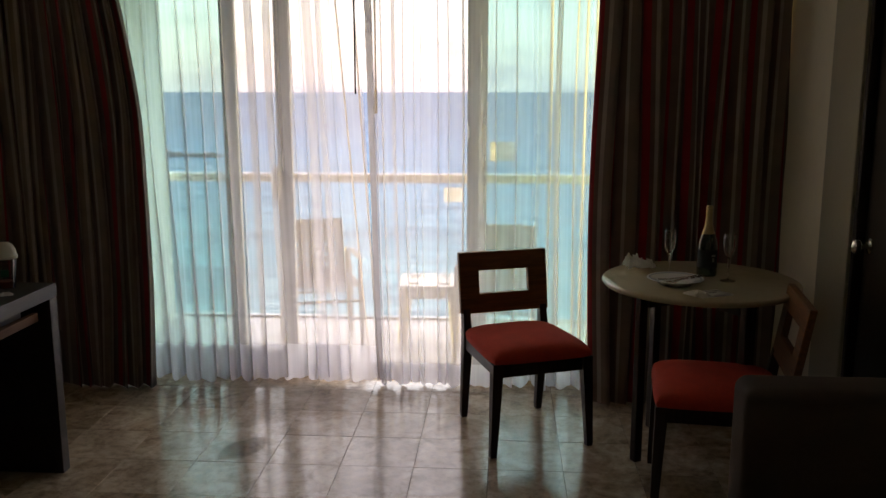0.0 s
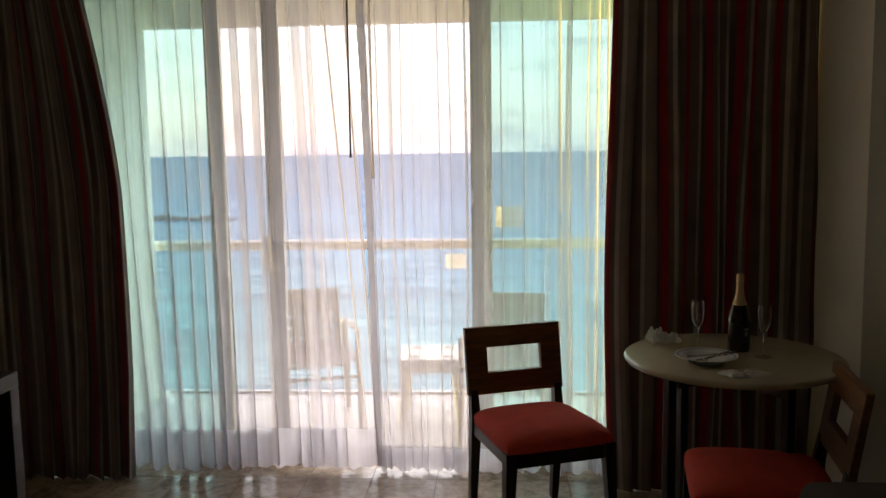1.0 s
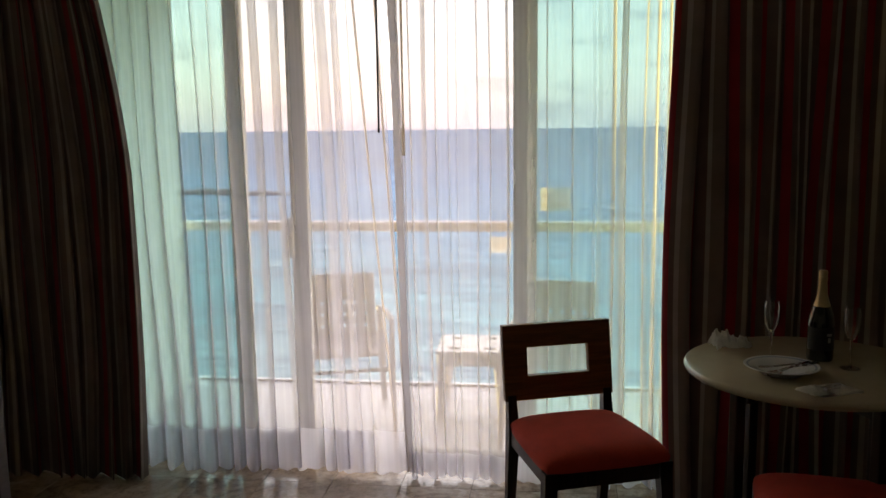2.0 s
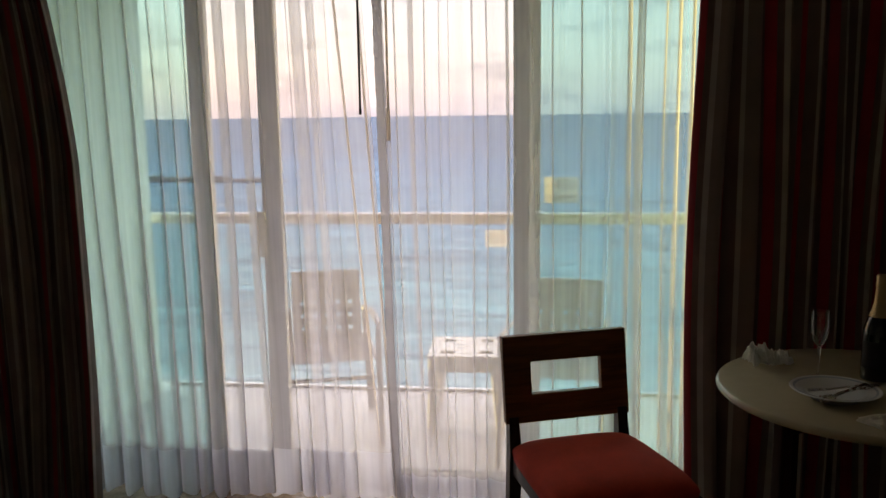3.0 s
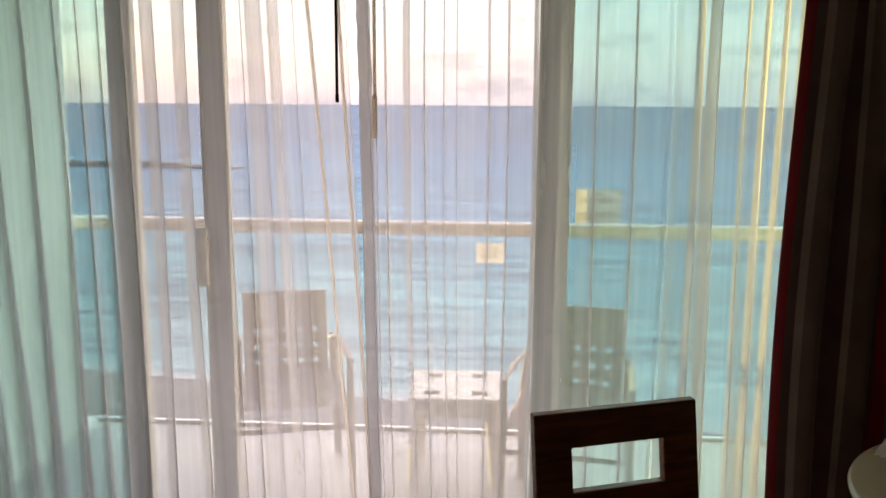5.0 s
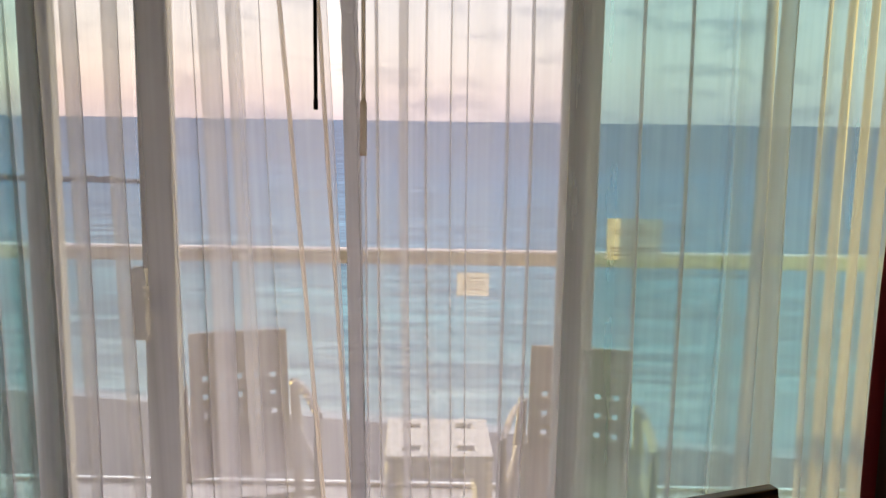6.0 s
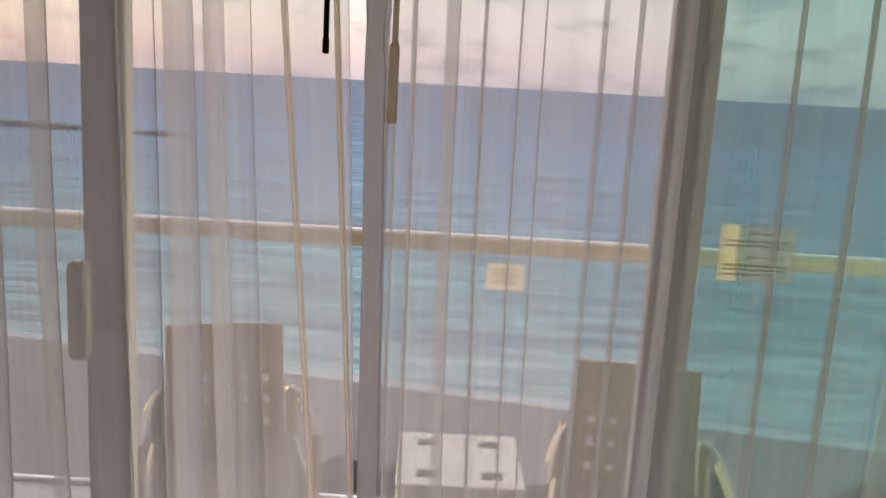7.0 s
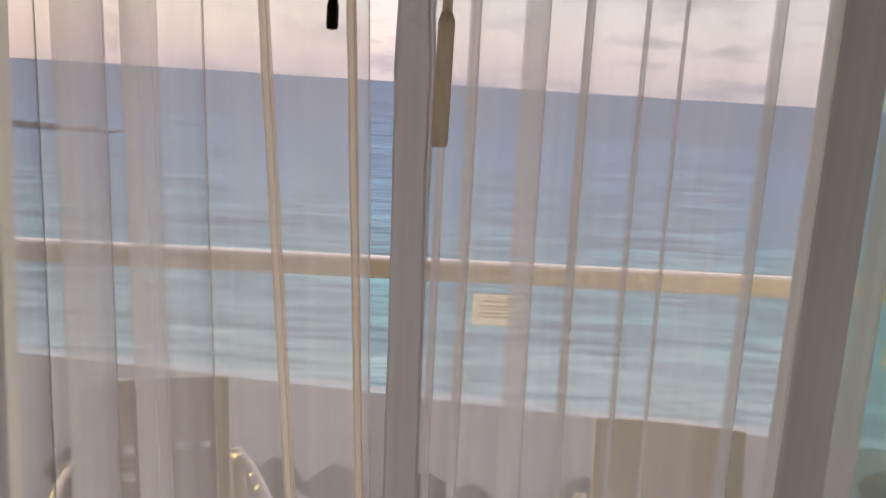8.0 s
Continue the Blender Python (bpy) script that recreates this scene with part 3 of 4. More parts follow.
def leaf(name, x0, x1, y, glass, stile, label):
    """A framed glass leaf between x0 and x1; stile gives the widths of its two uprights."""
    lf = thing(name, label, "door leaf")
    lf.parent = win
    del lf["category"]
    z0, z1 = 0.04, OZ - 0.055
    part("stile", box(x0, x0 + stile[0], y - 0.02, y + 0.02, z0, z1, 0.004), M_FRAME, lf)
    part("stile", box(x1 - stile[1], x1, y - 0.02, y + 0.02, z0, z1, 0.004), M_FRAME, lf)
    part("bottom_rail", box(x0 + stile[0], x1 - stile[1], y - 0.018, y + 0.018, z0, z0 + 0.075, 0.004), M_FRAME, lf)
    part("top_rail", box(x0 + stile[0], x1 - stile[1], y - 0.018, y + 0.018, z1 - 0.06, z1, 0.004), M_FRAME, lf)
    g = part("pane", box(x0 + stile[0], x1 - stile[1], y - 0.003, y + 0.003, z0 + 0.075, z1 - 0.06), glass, lf)
    g.visible_shadow = False
    return lf


leaf("fixed_leaf", OX0 + 0.052, -1.128, 0.045, M_GREEN_GLASS, (0.05, 0.078), "fixed leaf with green tinted glass")
slide_w = leaf("sliding_leaf", -1.90, -0.825, -0.005, M_CLEAR_PANE, (0.05, 0.080), "sliding leaf with a white pull handle")
leaf("fixed_leaf", 0.150, OX1 - 0.052, 0.045, M_GREEN_GLASS, (0.052, 0.05), "fixed leaf with green tinted glass")
slide_e = leaf("sliding_leaf", 0.100, 1.02, -0.030, M_CLEAR_PANE, (0.062, 0.05), "sliding leaf pushed open behind the fixed glass")
handle = part("handle", rounded_edges(box(-0.925, -0.885, -0.062, -0.027, 0.945, 1.128), 0.012, segs=3), M_FRAME, slide_w, "white pull handle", smooth=True)
part("latch", box(-0.872, -0.852, -0.034, -0.025, 1.00, 1.10, 0.003), M_DARKMETAL, slide_w, "dark latch slot")
for lf, xx, yy in ((slide_w, -0.832, -0.0255), (slide_e, 0.108, -0.0505)):
    s = part("screw", lathe([(0, 0), (0.007, 0), (0.006, 0.003), (0, 0.004)], 12), M_DARKMETAL, lf)
    s.matrix_basis = pose(xx, yy, 1.112, 90, 0, 0)


def notice(name, label, w, h, paper, bars, x, y, z):
    t = thing(name, label, "notice", x, y, z)
    sheet = part("sheet", box(0, w, -0.0012, 0.0012, 0, h), paper, t)
    for (u0, u1, v, t_) in bars:
        part("print_line", box(u0 * w, u1 * w, -0.0022, -0.0013, v * h, (v + t_) * h), M_INK, sheet)
    return t


notice("glass_notice", "beige printed notice stuck on the door glass", 0.132, 0.100, M_NOTICE,
       [(0.36, 0.66, 0.84, 0.03), (0.08, 0.92, 0.70, 0.03), (0.08, 0.84, 0.62, 0.03), (0.38, 0.62, 0.42, 0.025), (0.08, 0.92, 0.27, 0.035), (0.08, 0.9, 0.20, 0.03), (0.08, 0.6, 0.11, 0.03)],
       0.216, -0.0365, 1.160)

# ---- sheers and drapes ----
SY = -0.215


def sheer(name, label, x0, folds, hem, bottom, lean=None, seed=1):
    r = random.Random(seed)
    t = thing(name, label, "curtain", group="sheer curtains at the balcony door")
    line = fold_line(x0, folds, r)
    r1, r2 = random.Random(seed + 50), random.Random(seed + 50)
    cloth_part("panel", cloth(line, SY, bottom + 0.004, ZC - 0.06, 44, r1, lean, sway=0.007, flare=1.9, ripple=0.009), M_SHEER, t)
    cloth_part("hem", cloth([(a, d) for a, d in line], SY - 0.004, bottom, hem, 8, r2, lean, sway=0.007, flare=1.9, ripple=0.009, height=ZC - 0.06), M_HEM, t, "doubled hem band")
    part("heading", box(x0, folds[-1][0], SY - 0.02, SY + 0.02, ZC - 0.075, ZC - 0.045, 0.004), M_HEM, t)
    return t


FOLDS_WEST = [(-1.655, 0.010, 0.014), (-1.575, 0.012, 0.016), (-1.500, 0.012, 0.020), (-1.420, 0.010, 0.024), (-1.325, 0.012, 0.026), (-1.235, 0.010, 0.024),
              (-1.165, 0.010, 0.018), (-1.105, 0.008, 0.018), (-1.040, 0.008, 0.016), (-0.950, 0.044, 0.016), (-0.856, 0.042, 0.016), (-0.752, 0.008, 0.008),
              (-0.700, 0.005, 0.008), (-0.640, 0.052, 0.010), (-0.588, 0.036, 0.008), (-0.546, 0.003, 0.006), (-0.405, 0.0, 0.006)]
FOLDS_EAST = [(-0.335, 0.006, 0.008), (-0.306, 0.008, 0.010), (-0.240, 0.020, 0.010), (-0.199, 0.005, 0.009), (-0.150, 0.003, 0.006), (-0.118, 0.002, 0.004),
              (-0.036, 0.008, 0.007), (0.012, 0.006, 0.008), (0.088, 0.012, 0.014), (0.247, 0.004, 0.008), (0.347, 0.004, 0.010), (0.415, -0.030, 0.012),
              (0.520, 0.012, 0.022), (0.570, 0.024, 0.022), (0.645, 0.004, 0.012), (0.692, 0.010, 0.018), (0.735, 0.008, 0.016), (0.78, 0.010, 0.018), (0.84, 0.03, 0.028), (0.91, 0.03, 0.026), (1.04, 0.0, 0.01)]
sheer_w = sheer("sheer_curtain", "white sheer voile curtain drawn across the door, hem on the floor", -1.72, FOLDS_WEST, 0.215, 0.026,
                lambda x, z: (1.24 - z) * (0.018 + 0.032 * min(1.0, max(0.0, (x + 0.70) / 0.24))), 3)
sheer_e = sheer("sheer_curtain", "white sheer voile curtain with a gathered edge at the gap", -0.372, FOLDS_EAST, 0.125, 0.016,
                lambda x, z: (1.24 - z) * 0.022 * min(1.0, max(0.0, (0.0 - x) / 0.37)), 8)
# gathered leading edges either side of the gap: the voile folded over itself several times
for host, xc, half, passes, drift in ((sheer_e, -0.367, 0.0170, 5, 0.022), (sheer_w, -0.411, 0.0050, 4, 0.050), (sheer_w, -0.484, 0.0055, 3, 0.079)):
    r = random.Random(passes)
    zig = []
    for k in range(passes + 1):
        side = -1 if k % 2 else 1
        e = xc + side * half * r.uniform(0.72, 1.0)
        zig += [(e - side * 0.002, 0.004 * k - 0.002), (e, 0.004 * k), (e - side * 0.002, 0.004 * k + 0.002)]
    cloth_part("leading_edge", cloth(zig, SY - 0.022, 0.03, ZC - 0.06, 150, r, lambda x, z, d=drift: d * (1.24 - z), sway=0.004, flare=0.3, ripple=0.004, crinkle=0.012 if host is sheer_e else 0.003), M_EDGE if host is sheer_e else M_SIDEHEM, host, "voile edge folded over itself")

wand = thing("curtain_wand", "slim dark draw wand hanging by the sheer", "curtain wand", -0.444, -0.250, 1.504)
part("rod", tube([(0, 0, 0.004), (0, 0, 0.9), (0.004, 0.006, ZC - 1.504 - 0.04)], 0.0043, 10), M_DARKMETAL, wand, smooth=True)
part("tip", lathe([(0, 0), (0.0045, 0.001), (0.0052, 0.004), (0.0052, 0.020), (0.0042, 0.024)], 12), M_DARKMETAL, wand, smooth=True)
wand2 = thing("curtain_wand", "pale grey plastic draw wand with a thicker grip", "curtain wand", -0.3455, -0.230, 1.409)
part("rod", tube([(0, 0, 0.11), (0, 0, 0.6), (-0.004, 0.004, ZC - 1.409 - 0.04)], 0.0045, 10), M_GRIP, wand2, smooth=True)
part("grip", lathe([(0, 0), (0.0065, 0.0), (0.0075, 0.005), (0.0075, 0.110), (0.005, 0.118), (0, 0.119)], 14), M_GRIP, wand2, smooth=True)


def drape(label, x0, x1, y, lean, seed, u0=0.0, ends=None):
    """ends: the place in the stripe pattern, in metres, at which the far edge lies."""
    r = random.Random(seed)
    t = thing("drape", label, "curtain", group="heavy striped drapes")
    line = pleats(x0, x1, (0.062, 0.110), (0.012, 0.024), (0.018, 0.036), r)
    if ends is not None:
        run = curve_through(line, 3)
        u0 = ends - sum(math.dist(a, b) for a, b in zip(run, run[1:])) + 40.0
    p = cloth_part("panel", cloth(line, y, 0.004, ZC - 0.04, 30, r, lean, sway=0.014, flare=0.25, ripple=0.001, u0=u0), M_DRAPE, t)
    sol = p.modifiers.new("thickness", "SOLIDIFY")
    sol.thickness, sol.offset = 0.004, 0.0
    part("heading", box(x0, x1, y - 0.03, y + 0.03, ZC - 0.06, ZC - 0.03, 0.004), M_DRAPE, t)
    return t


drape("heavy drape striped in brown, taupe and red, gathered open", -2.40, -1.500, -0.350, lambda x, z: -0.105 * max(0, (z - 1.32) / 0.8) ** 1.5 * max(0, (x + 2.1) / 0.6) - 0.02 * max(0, 0.5 - z), 21, ends=0.40 * 0.60)
drape("heavy drape striped in brown, taupe and red beside the table", 0.716, 1.552, -0.42, lambda x, z: 0.001 * (z - 1.0), 29, 0.40 * 0.315)

track = thing("curtain_track", "white double curtain track under the ceiling", "curtain track", 0, 0, 0)
part("track_rail", box(XL + 0.02, XR - 0.02, SY - 0.02, SY + 0.02, ZC - 0.045, ZC, 0.004), M_FRAME, track)
part("track_rail", box(XL + 0.02, XR - 0.02, -0.44, -0.40, ZC - 0.03, ZC, 0.004), M_FRAME, track)


# ---- dining chairs ----
def dining_chair(x, y, rz, label):
    """Square dark frame, framed slot back, domed red seat; faces -y."""
    t = thing("dining_chair", label, "chair", x, y, 0, rz, group="chairs round the table")
    for sx in (-1, 1):
        b = bmesh.new()
        for z, w, yy in ((0.0, 0.013, -0.235), (0.02, 0.0145, -0.235), (0.36, 0.022, -0.222), (0.405, 0.022, -0.222)):
            xx = sx * (0.222 if z < 0.1 else 0.205)
            for dx, dy in ((-w, -w), (w, -w), (w, w), (-w, w)):
                b.verts.new((xx + dx, yy + dy, z))
        b.verts.ensure_lookup_table()
        for k in range(3):
            for c in range(4):
                b.faces.new([b.verts[k * 4 + c], b.verts[k * 4 + (c + 1) % 4], b.verts[k * 4 + 4 + (c + 1) % 4], b.verts[k * 4 + 4 + c]])
        b.faces.new([b.verts[i] for i in (3, 2, 1, 0)])
        b.faces.new([b.verts[i] for i in (12, 13, 14, 15)])
        part("leg", rounded_edges(b, 0.003), M_DARKWOOD, t)
        b = bmesh.new()
        rows = ((0.0, 0.013, 0.248), (0.02, 0.015, 0.247), (0.30, 0.020, 0.215), (0.42, 0.020, 0.208), (0.53, 0.016, 0.225))
        for z, w, yy in rows:
            for dx, dy in ((-w, -w), (w, -w), (w, w), (-w, w)):
                b.verts.new((sx * 0.190 + dx, yy + dy, z))
        b.verts.ensure_lookup_table()
        for k in range(len(rows) - 1):
            for c in range(4):
                b.faces.new([b.verts[k * 4 + c], b.verts[k * 4 + (c + 1) % 4], b.verts[k * 4 + 4 + (c + 1) % 4], b.verts[k * 4 + 4 + c]])
        b.faces.new([b.verts[i] for i in (3, 2, 1, 0)])
        b.faces.new([b.verts[4 * (len(rows) - 1) + i] for i in (0, 1, 2, 3)])
        part("leg", rounded_edges(b, 0.003), M_DARKWOOD, t)
    b = box(-0.182, 0.182, -0.238, -0.212, 0.345, 0.405, 0.003)
    part("apron", b, M_DARKWOOD, t)
    part("apron", box(-0.168, 0.168, 0.200, 0.222, 0.345, 0.405, 0.003), M_DARKWOOD, t)
    for sx in (-1, 1):
        part("apron", box(-0.205, 0.190, -0.011, 0.011, 0.345, 0.405, 0.003, m=Matrix.Translation((sx * 0.196, 0, 0)) @ Matrix.Rotation(radians(90 + sx * 1.6), 4, "Z")), M_DARKWOOD, t)
    # seat: domed cushion, wider at the front
    n = 20
    b = bmesh.new()
    grid = {}
    for i in range(n + 1):
        for j in range(n + 1):
            u, v = math.sin(math.pi / 2 * (i / n * 2 - 1)), math.sin(math.pi / 2 * (j / n * 2 - 1))
            half = 0.232 - 0.020 * (v + 1) / 2
            cu, cv = u * (1 - 0.050 * v ** 4), v * (1 - 0.050 * u ** 4)
            dome = max(0.0, (1 - abs(u) ** 5) * (1 - abs(v) ** 5)) ** 0.42
            grid[i, j] = b.verts.new((cu * half, -0.020 + cv * 0.232, 0.424 + 0.046 * dome + 0.012 * (1 - u * u) * (1 - v * v)))
    low = {}
    for i in range(n + 1):
        for j in range(n + 1):
            if i in (0, n) or j in (0, n):
                c = grid[i, j].co
                low[i, j] = b.verts.new((c.x * 0.985, (c.y + 0.02) * 0.985 - 0.02, 0.404))
    for i in range(n):
        for j in range(n):
            b.faces.new((grid[i, j], grid[i + 1, j], grid[i + 1, j + 1], grid[i, j + 1]))
    rim = [(i, 0) for i in range(n)] + [(n, j) for j in range(n)] + [(i, n) for i in range(n, 0, -1)] + [(0, j) for j in range(n, 0, -1)]
    for a, c in zip(rim, rim[1:] + rim[:1]):
        b.faces.new((grid[a], low[a], low[c], grid[c]))
    b.faces.new([low[a] for a in rim])
    bmesh.ops.recalc_face_normals(b, faces=b.faces)
    part("seat", b, M_RED, t, "padded red fabric seat", smooth=True)
    tilt = math.tan(radians(9))
    b = perforated((-0.216, -0.122, 0.122, 0.216), (0.508, 0.598, 0.702, 0.788), {(1, 1)},
                   lambda u, v, s: (u, 0.222 + (v - 0.508) * tilt + s - 0.010 * (1 - (u / 0.216) ** 2) * 0, v), 0.026)
    part("backrest", rounded_edges(b, 0.003), M_BACKWOOD, t, "flat wooden back with a rectangular slot")
    return t


dining_chair(0.381, -0.806, 21.2, "dark wooden dining chair with red seat before the sheers")
dining_chair(1.116, -1.366, -98.0, "dark wooden dining chair with red seat drawn up to the table")

# ---- table and what stands on it ----
TX, TY, TZ = 1.108, -0.968, 0.752
table = thing("round_table", "round cream marble table on four dark wooden legs", "table", TX, TY, 0, 27)
part("tabletop", lathe([(0, TZ - 0.030), (0.372, TZ - 0.030), (0.388, TZ - 0.026), (0.398, TZ - 0.016), (0.400, TZ - 0.010), (0.397, TZ - 0.003), (0.392, TZ), (0, TZ)], 72), M_MARBLE, table, "round cream marble top", smooth=True)
for k in range(4):
    a = radians(90 * k)
    cx, cy = 0.285 * math.cos(a), 0.285 * math.sin(a)
    part("leg", box(cx - 0.018, cx + 0.018, cy - 0.018, cy + 0.018, 0, TZ - 0.031, 0.004), M_DARKWOOD, table)
for k in range(2):
    part("cross_rail", box(-0.26, 0.26, -0.014, 0.014, TZ - 0.095 - k * 0.002, TZ - 0.034 - k * 0.002, 0.003, m=Matrix.Rotation(radians(90 * k), 4, "Z")), M_DARKWOOD, table)

bottle = thing("champagne_bottle", "dark green sparkling wine bottle with gold foil neck", "bottle", 1.150, -0.895, TZ)
part("body", lathe([(0, 0.004), (0.030, 0.0), (0.040, 0.003), (0.042, 0.012), (0.041, 0.130), (0.038, 0.150), (0.030, 0.174), (0.021, 0.196), (0.0150, 0.222), (0.0125, 0.24)], 32), M_BOTTLE, bottle, smooth=True)
part("foil", lathe([(0.0275, 0.1815), (0.0255, 0.187), (0.0216, 0.197), (0.0158, 0.222), (0.0128, 0.262), (0.0145, 0.266), (0.0145, 0.276), (0.0130, 0.280), (0.0145, 0.292), (0.0115, 0.299), (0, 0.300)], 28), M_FOIL, bottle, "gold foil on neck and cork", smooth=True)


def wrap(r, z0, z1, a0, a1, n=12):
    b = bmesh.new()
    for k in range(n + 1):
        a = radians(a0 + (a1 - a0) * k / n)
        for rr in (r, r + 0.0006):
            for z in (z0, z1):
                b.verts.new((rr * math.cos(a), rr * math.sin(a), z))
    b.verts.ensure_lookup_table()
    v = b.verts
    for k in range(n):
        i, j = 4 * k, 4 * k + 4
        for a, c in ((2, 3), (1, 0), (0, 2), (3, 1)):
            b.faces.new((v[i + a], v[j + a], v[j + c], v[i + c]))
    bmesh.ops.recalc_face_normals(b, faces=b.faces)
    return b


bottle_label = part("label", wrap(0.0423, 0.040, 0.115, -170, -30), M_LABEL, bottle, "dark printed label")
for z0, z1, a0, a1 in ((0.088, 0.096, -80, -56), (0.066, 0.082, -74, -62)):
    part("print", wrap(0.0432, z0, z1, a0, a1, 4), M_SILVER, bottle_label)


def flute(x, y):
    t = thing("champagne_flute", "empty clear champagne flute standing on the table", "glass", x, y, TZ + 0.0012, group="champagne flutes")
    part("bowl", lathe([(r, z * 1.05) for r, z in [(0.0, 0.088), (0.010, 0.092), (0.021, 0.112), (0.0250, 0.138), (0.0252, 0.165), (0.0225, 0.186), (0.0217, 0.186), (0.0243, 0.165), (0.0240, 0.139), (0.020, 0.114), (0.009, 0.0955), (0.0, 0.093)]], 28), M_FLUTE, t, smooth=True)
    part("stem", lathe([(0, 0.004), (0.006, 0.0045), (0.0036, 0.012), (0.0032, 0.05), (0.0036, 0.084), (0.006, 0.0912), (0, 0.092)], 16), M_FLUTE, t, smooth=True)
    part("foot", lathe([(0, 0), (0.031, 0), (0.0315, 0.0012), (0.010, 0.0038), (0, 0.0039)], 28), M_FOOT, t, smooth=True)


flute(0.993, -0.900)
flute(1.213, -1.000)

plate = thing("dinner_plate", "used white china plate with crumbs and cutlery", "plate", 0.987, -1.072, TZ)
part("dish", lathe([(0, 0.003), (0.052, 0.003), (0.054, 0.0), (0.060, 0.0), (0.066, 0.005), (0.080, 0.017), (0.112, 0.026), (0.1135, 0.0275), (0.111, 0.0290), (0.079, 0.0205), (0.064, 0.009), (0.052, 0.0065), (0, 0.0062)], 56), M_CHINA, plate, smooth=True)
part("rim_band", lathe([(0.098, 0.0252), (0.104, 0.0270), (0.104, 0.0276), (0.098, 0.0258)], 56, closed=True), M_CHINA_RIM, plate, "thin blue band round the rim", smooth=True)


def fork():
    b = tube([(-0.09, 0, 0.004), (-0.03, 0, 0.002), (0.03, 0, 0.004), (0.045, 0, 0.002)], [0.0045, 0.003, 0.003, 0.006], 8, flat=0.5)
    box(0.043, 0.062, -0.011, 0.011, 0.0, 0.003, 0.0008, bm=b)
    for k in range(4):
        box(0.060, 0.098, -0.0105 + k * 0.006, -0.0075 + k * 0.006, 0.0, 0.003, bm=b)
    return b


for nm, rot, dx, dy in (("fork", 28, 0.03, -0.015), ("fork", 8, 0.02, 0.012)):
    f = tagged(part(nm, fork(), M_STEEL, smooth=True), "steel fork lying on the used plate", "fork", "cutlery on the plate")
    f.matrix_basis = pose(0.987 + dx, -1.072 + dy, TZ + 0.0215, 0, -4, rot)
kn = tube([(-0.10, 0, 0.003), (-0.01, 0, 0.003), (0.0, 0, 0.003)], [0.006, 0.005, 0.004], 8, flat=0.5)
box(0.0, 0.10, -0.007, 0.006, 0.0018, 0.0038, 0.0008, bm=kn)
f = tagged(part("knife", kn, M_STEEL, smooth=True), "steel knife lying on the used plate", "knife", "cutlery on the plate")
f.matrix_basis = pose(1.003, -1.095, TZ + 0.0215, 0, -3, 40)
r = random.Random(4)
for k in range(7):
    b = bmesh.new()
    bmesh.ops.create_icosphere(b, subdivisions=1, radius=r.uniform(0.004, 0.010))
    for v in b.verts:
        v.co *= r.uniform(0.7, 1.2)
        v.co.z *= 0.5
    o = tagged(part("food_scrap", b, M_FOOD, smooth=True), "small brown scrap of food on the plate", "food scrap", "scraps on the plate")
    o.matrix_basis = pose(0.983 + r.uniform(-0.045, 0.03), -1.072 + r.uniform(-0.03, 0.03), TZ + 0.0095)


def crumple(w, d, peak, seed, n=18, bunch=0.0):
    """A crushed sheet of thin paper, w by d, with sharp ridges up to peak high; bunch draws it together into a wad."""
    b = bmesh.new()
    g = {}
    for i in range(n + 1):
        for j in range(n + 1):
            u, v = i / n - 0.5, j / n - 0.5
            q = Vector((u * 2.6 + seed, v * 2.6, seed * 0.7))
            ridge = 1.0 - min(1.0, abs(noise.noise(q)) * 1.7)
            fine = 1.0 - min(1.0, abs(noise.noise(q * 2.3 + Vector((0, 5, 0)))) * 2.2)
            rim = 1.0 - (2 * max(abs(u), abs(v))) ** 4
            h = peak * (0.25 + 0.75 * rim if bunch else rim) * (0.40 + 0.35 * ridge + 0.25 * fine if bunch else 0.7 * ridge ** 2 + 0.3 * fine) + 0.0012
            du = 0.10 * noise.noise(q * 1.6 + Vector((9, 0, 0)))
            dv = 0.10 * noise.noise(q * 1.6 + Vector((0, 0, 9)))
            k = 1.0 - bunch * ridge * 0.5
            g[i, j] = b.verts.new(((u * k + du) * w, (v * k + dv) * d, h))
    for i in range(n):
        for j in range(n):
            b.faces.new((g[i, j], g[i + 1, j], g[i + 1, j + 1], g[i, j + 1]))
    bmesh.ops.solidify(b, geom=b.faces[:], thickness=0.0008)
    return b


tissue = thing("crumpled_tissue", "crumpled white paper tissue on the table", "tissue", 0.858, -0.780, TZ + 0.0005, 20)
part("wad", crumple(0.088, 0.085, 0.078, 5.3, bunch=0.45), M_TISSUE, tissue)
flap = crumple(0.075, 0.070, 0.052, 2.1, 14, bunch=0.2)
bmesh.ops.translate(flap, verts=flap.verts, vec=(0.058, -0.012, 0))
part("flap", flap, M_TISSUE, tissue)
b = crumple(0.150, 0.110, 0.007, 8.2, 16)
wing = crumple(0.075, 0.085, 0.020, 3.7, 14, bunch=0.2)
napkin = thing("paper_napkin", "folded white paper napkin with printed marks", "napkin", 1.085, -1.240, TZ, 24)
napkin_sheet = part("sheet", b, M_NAPKIN, napkin)
bmesh.ops.translate(wing, verts=wing.verts, vec=(-0.065, -0.012, 0.002))
part("crushed_corner", wing, M_NAPKIN, napkin)
for u, v, w in ((-0.03, 0.01, 0.03), (-0.01, -0.012, 0.035), (0.025, 0.012, 0.025)):
    part("print", box(u, u + w, v, v + 0.006, 0.0075, 0.0081), M_GROUT, napkin_sheet)

# ---- armchair ----
arm = thing("armchair", "taupe fabric armchair with a rounded high back", "armchair", 1.24, -2.66, 0, 180)


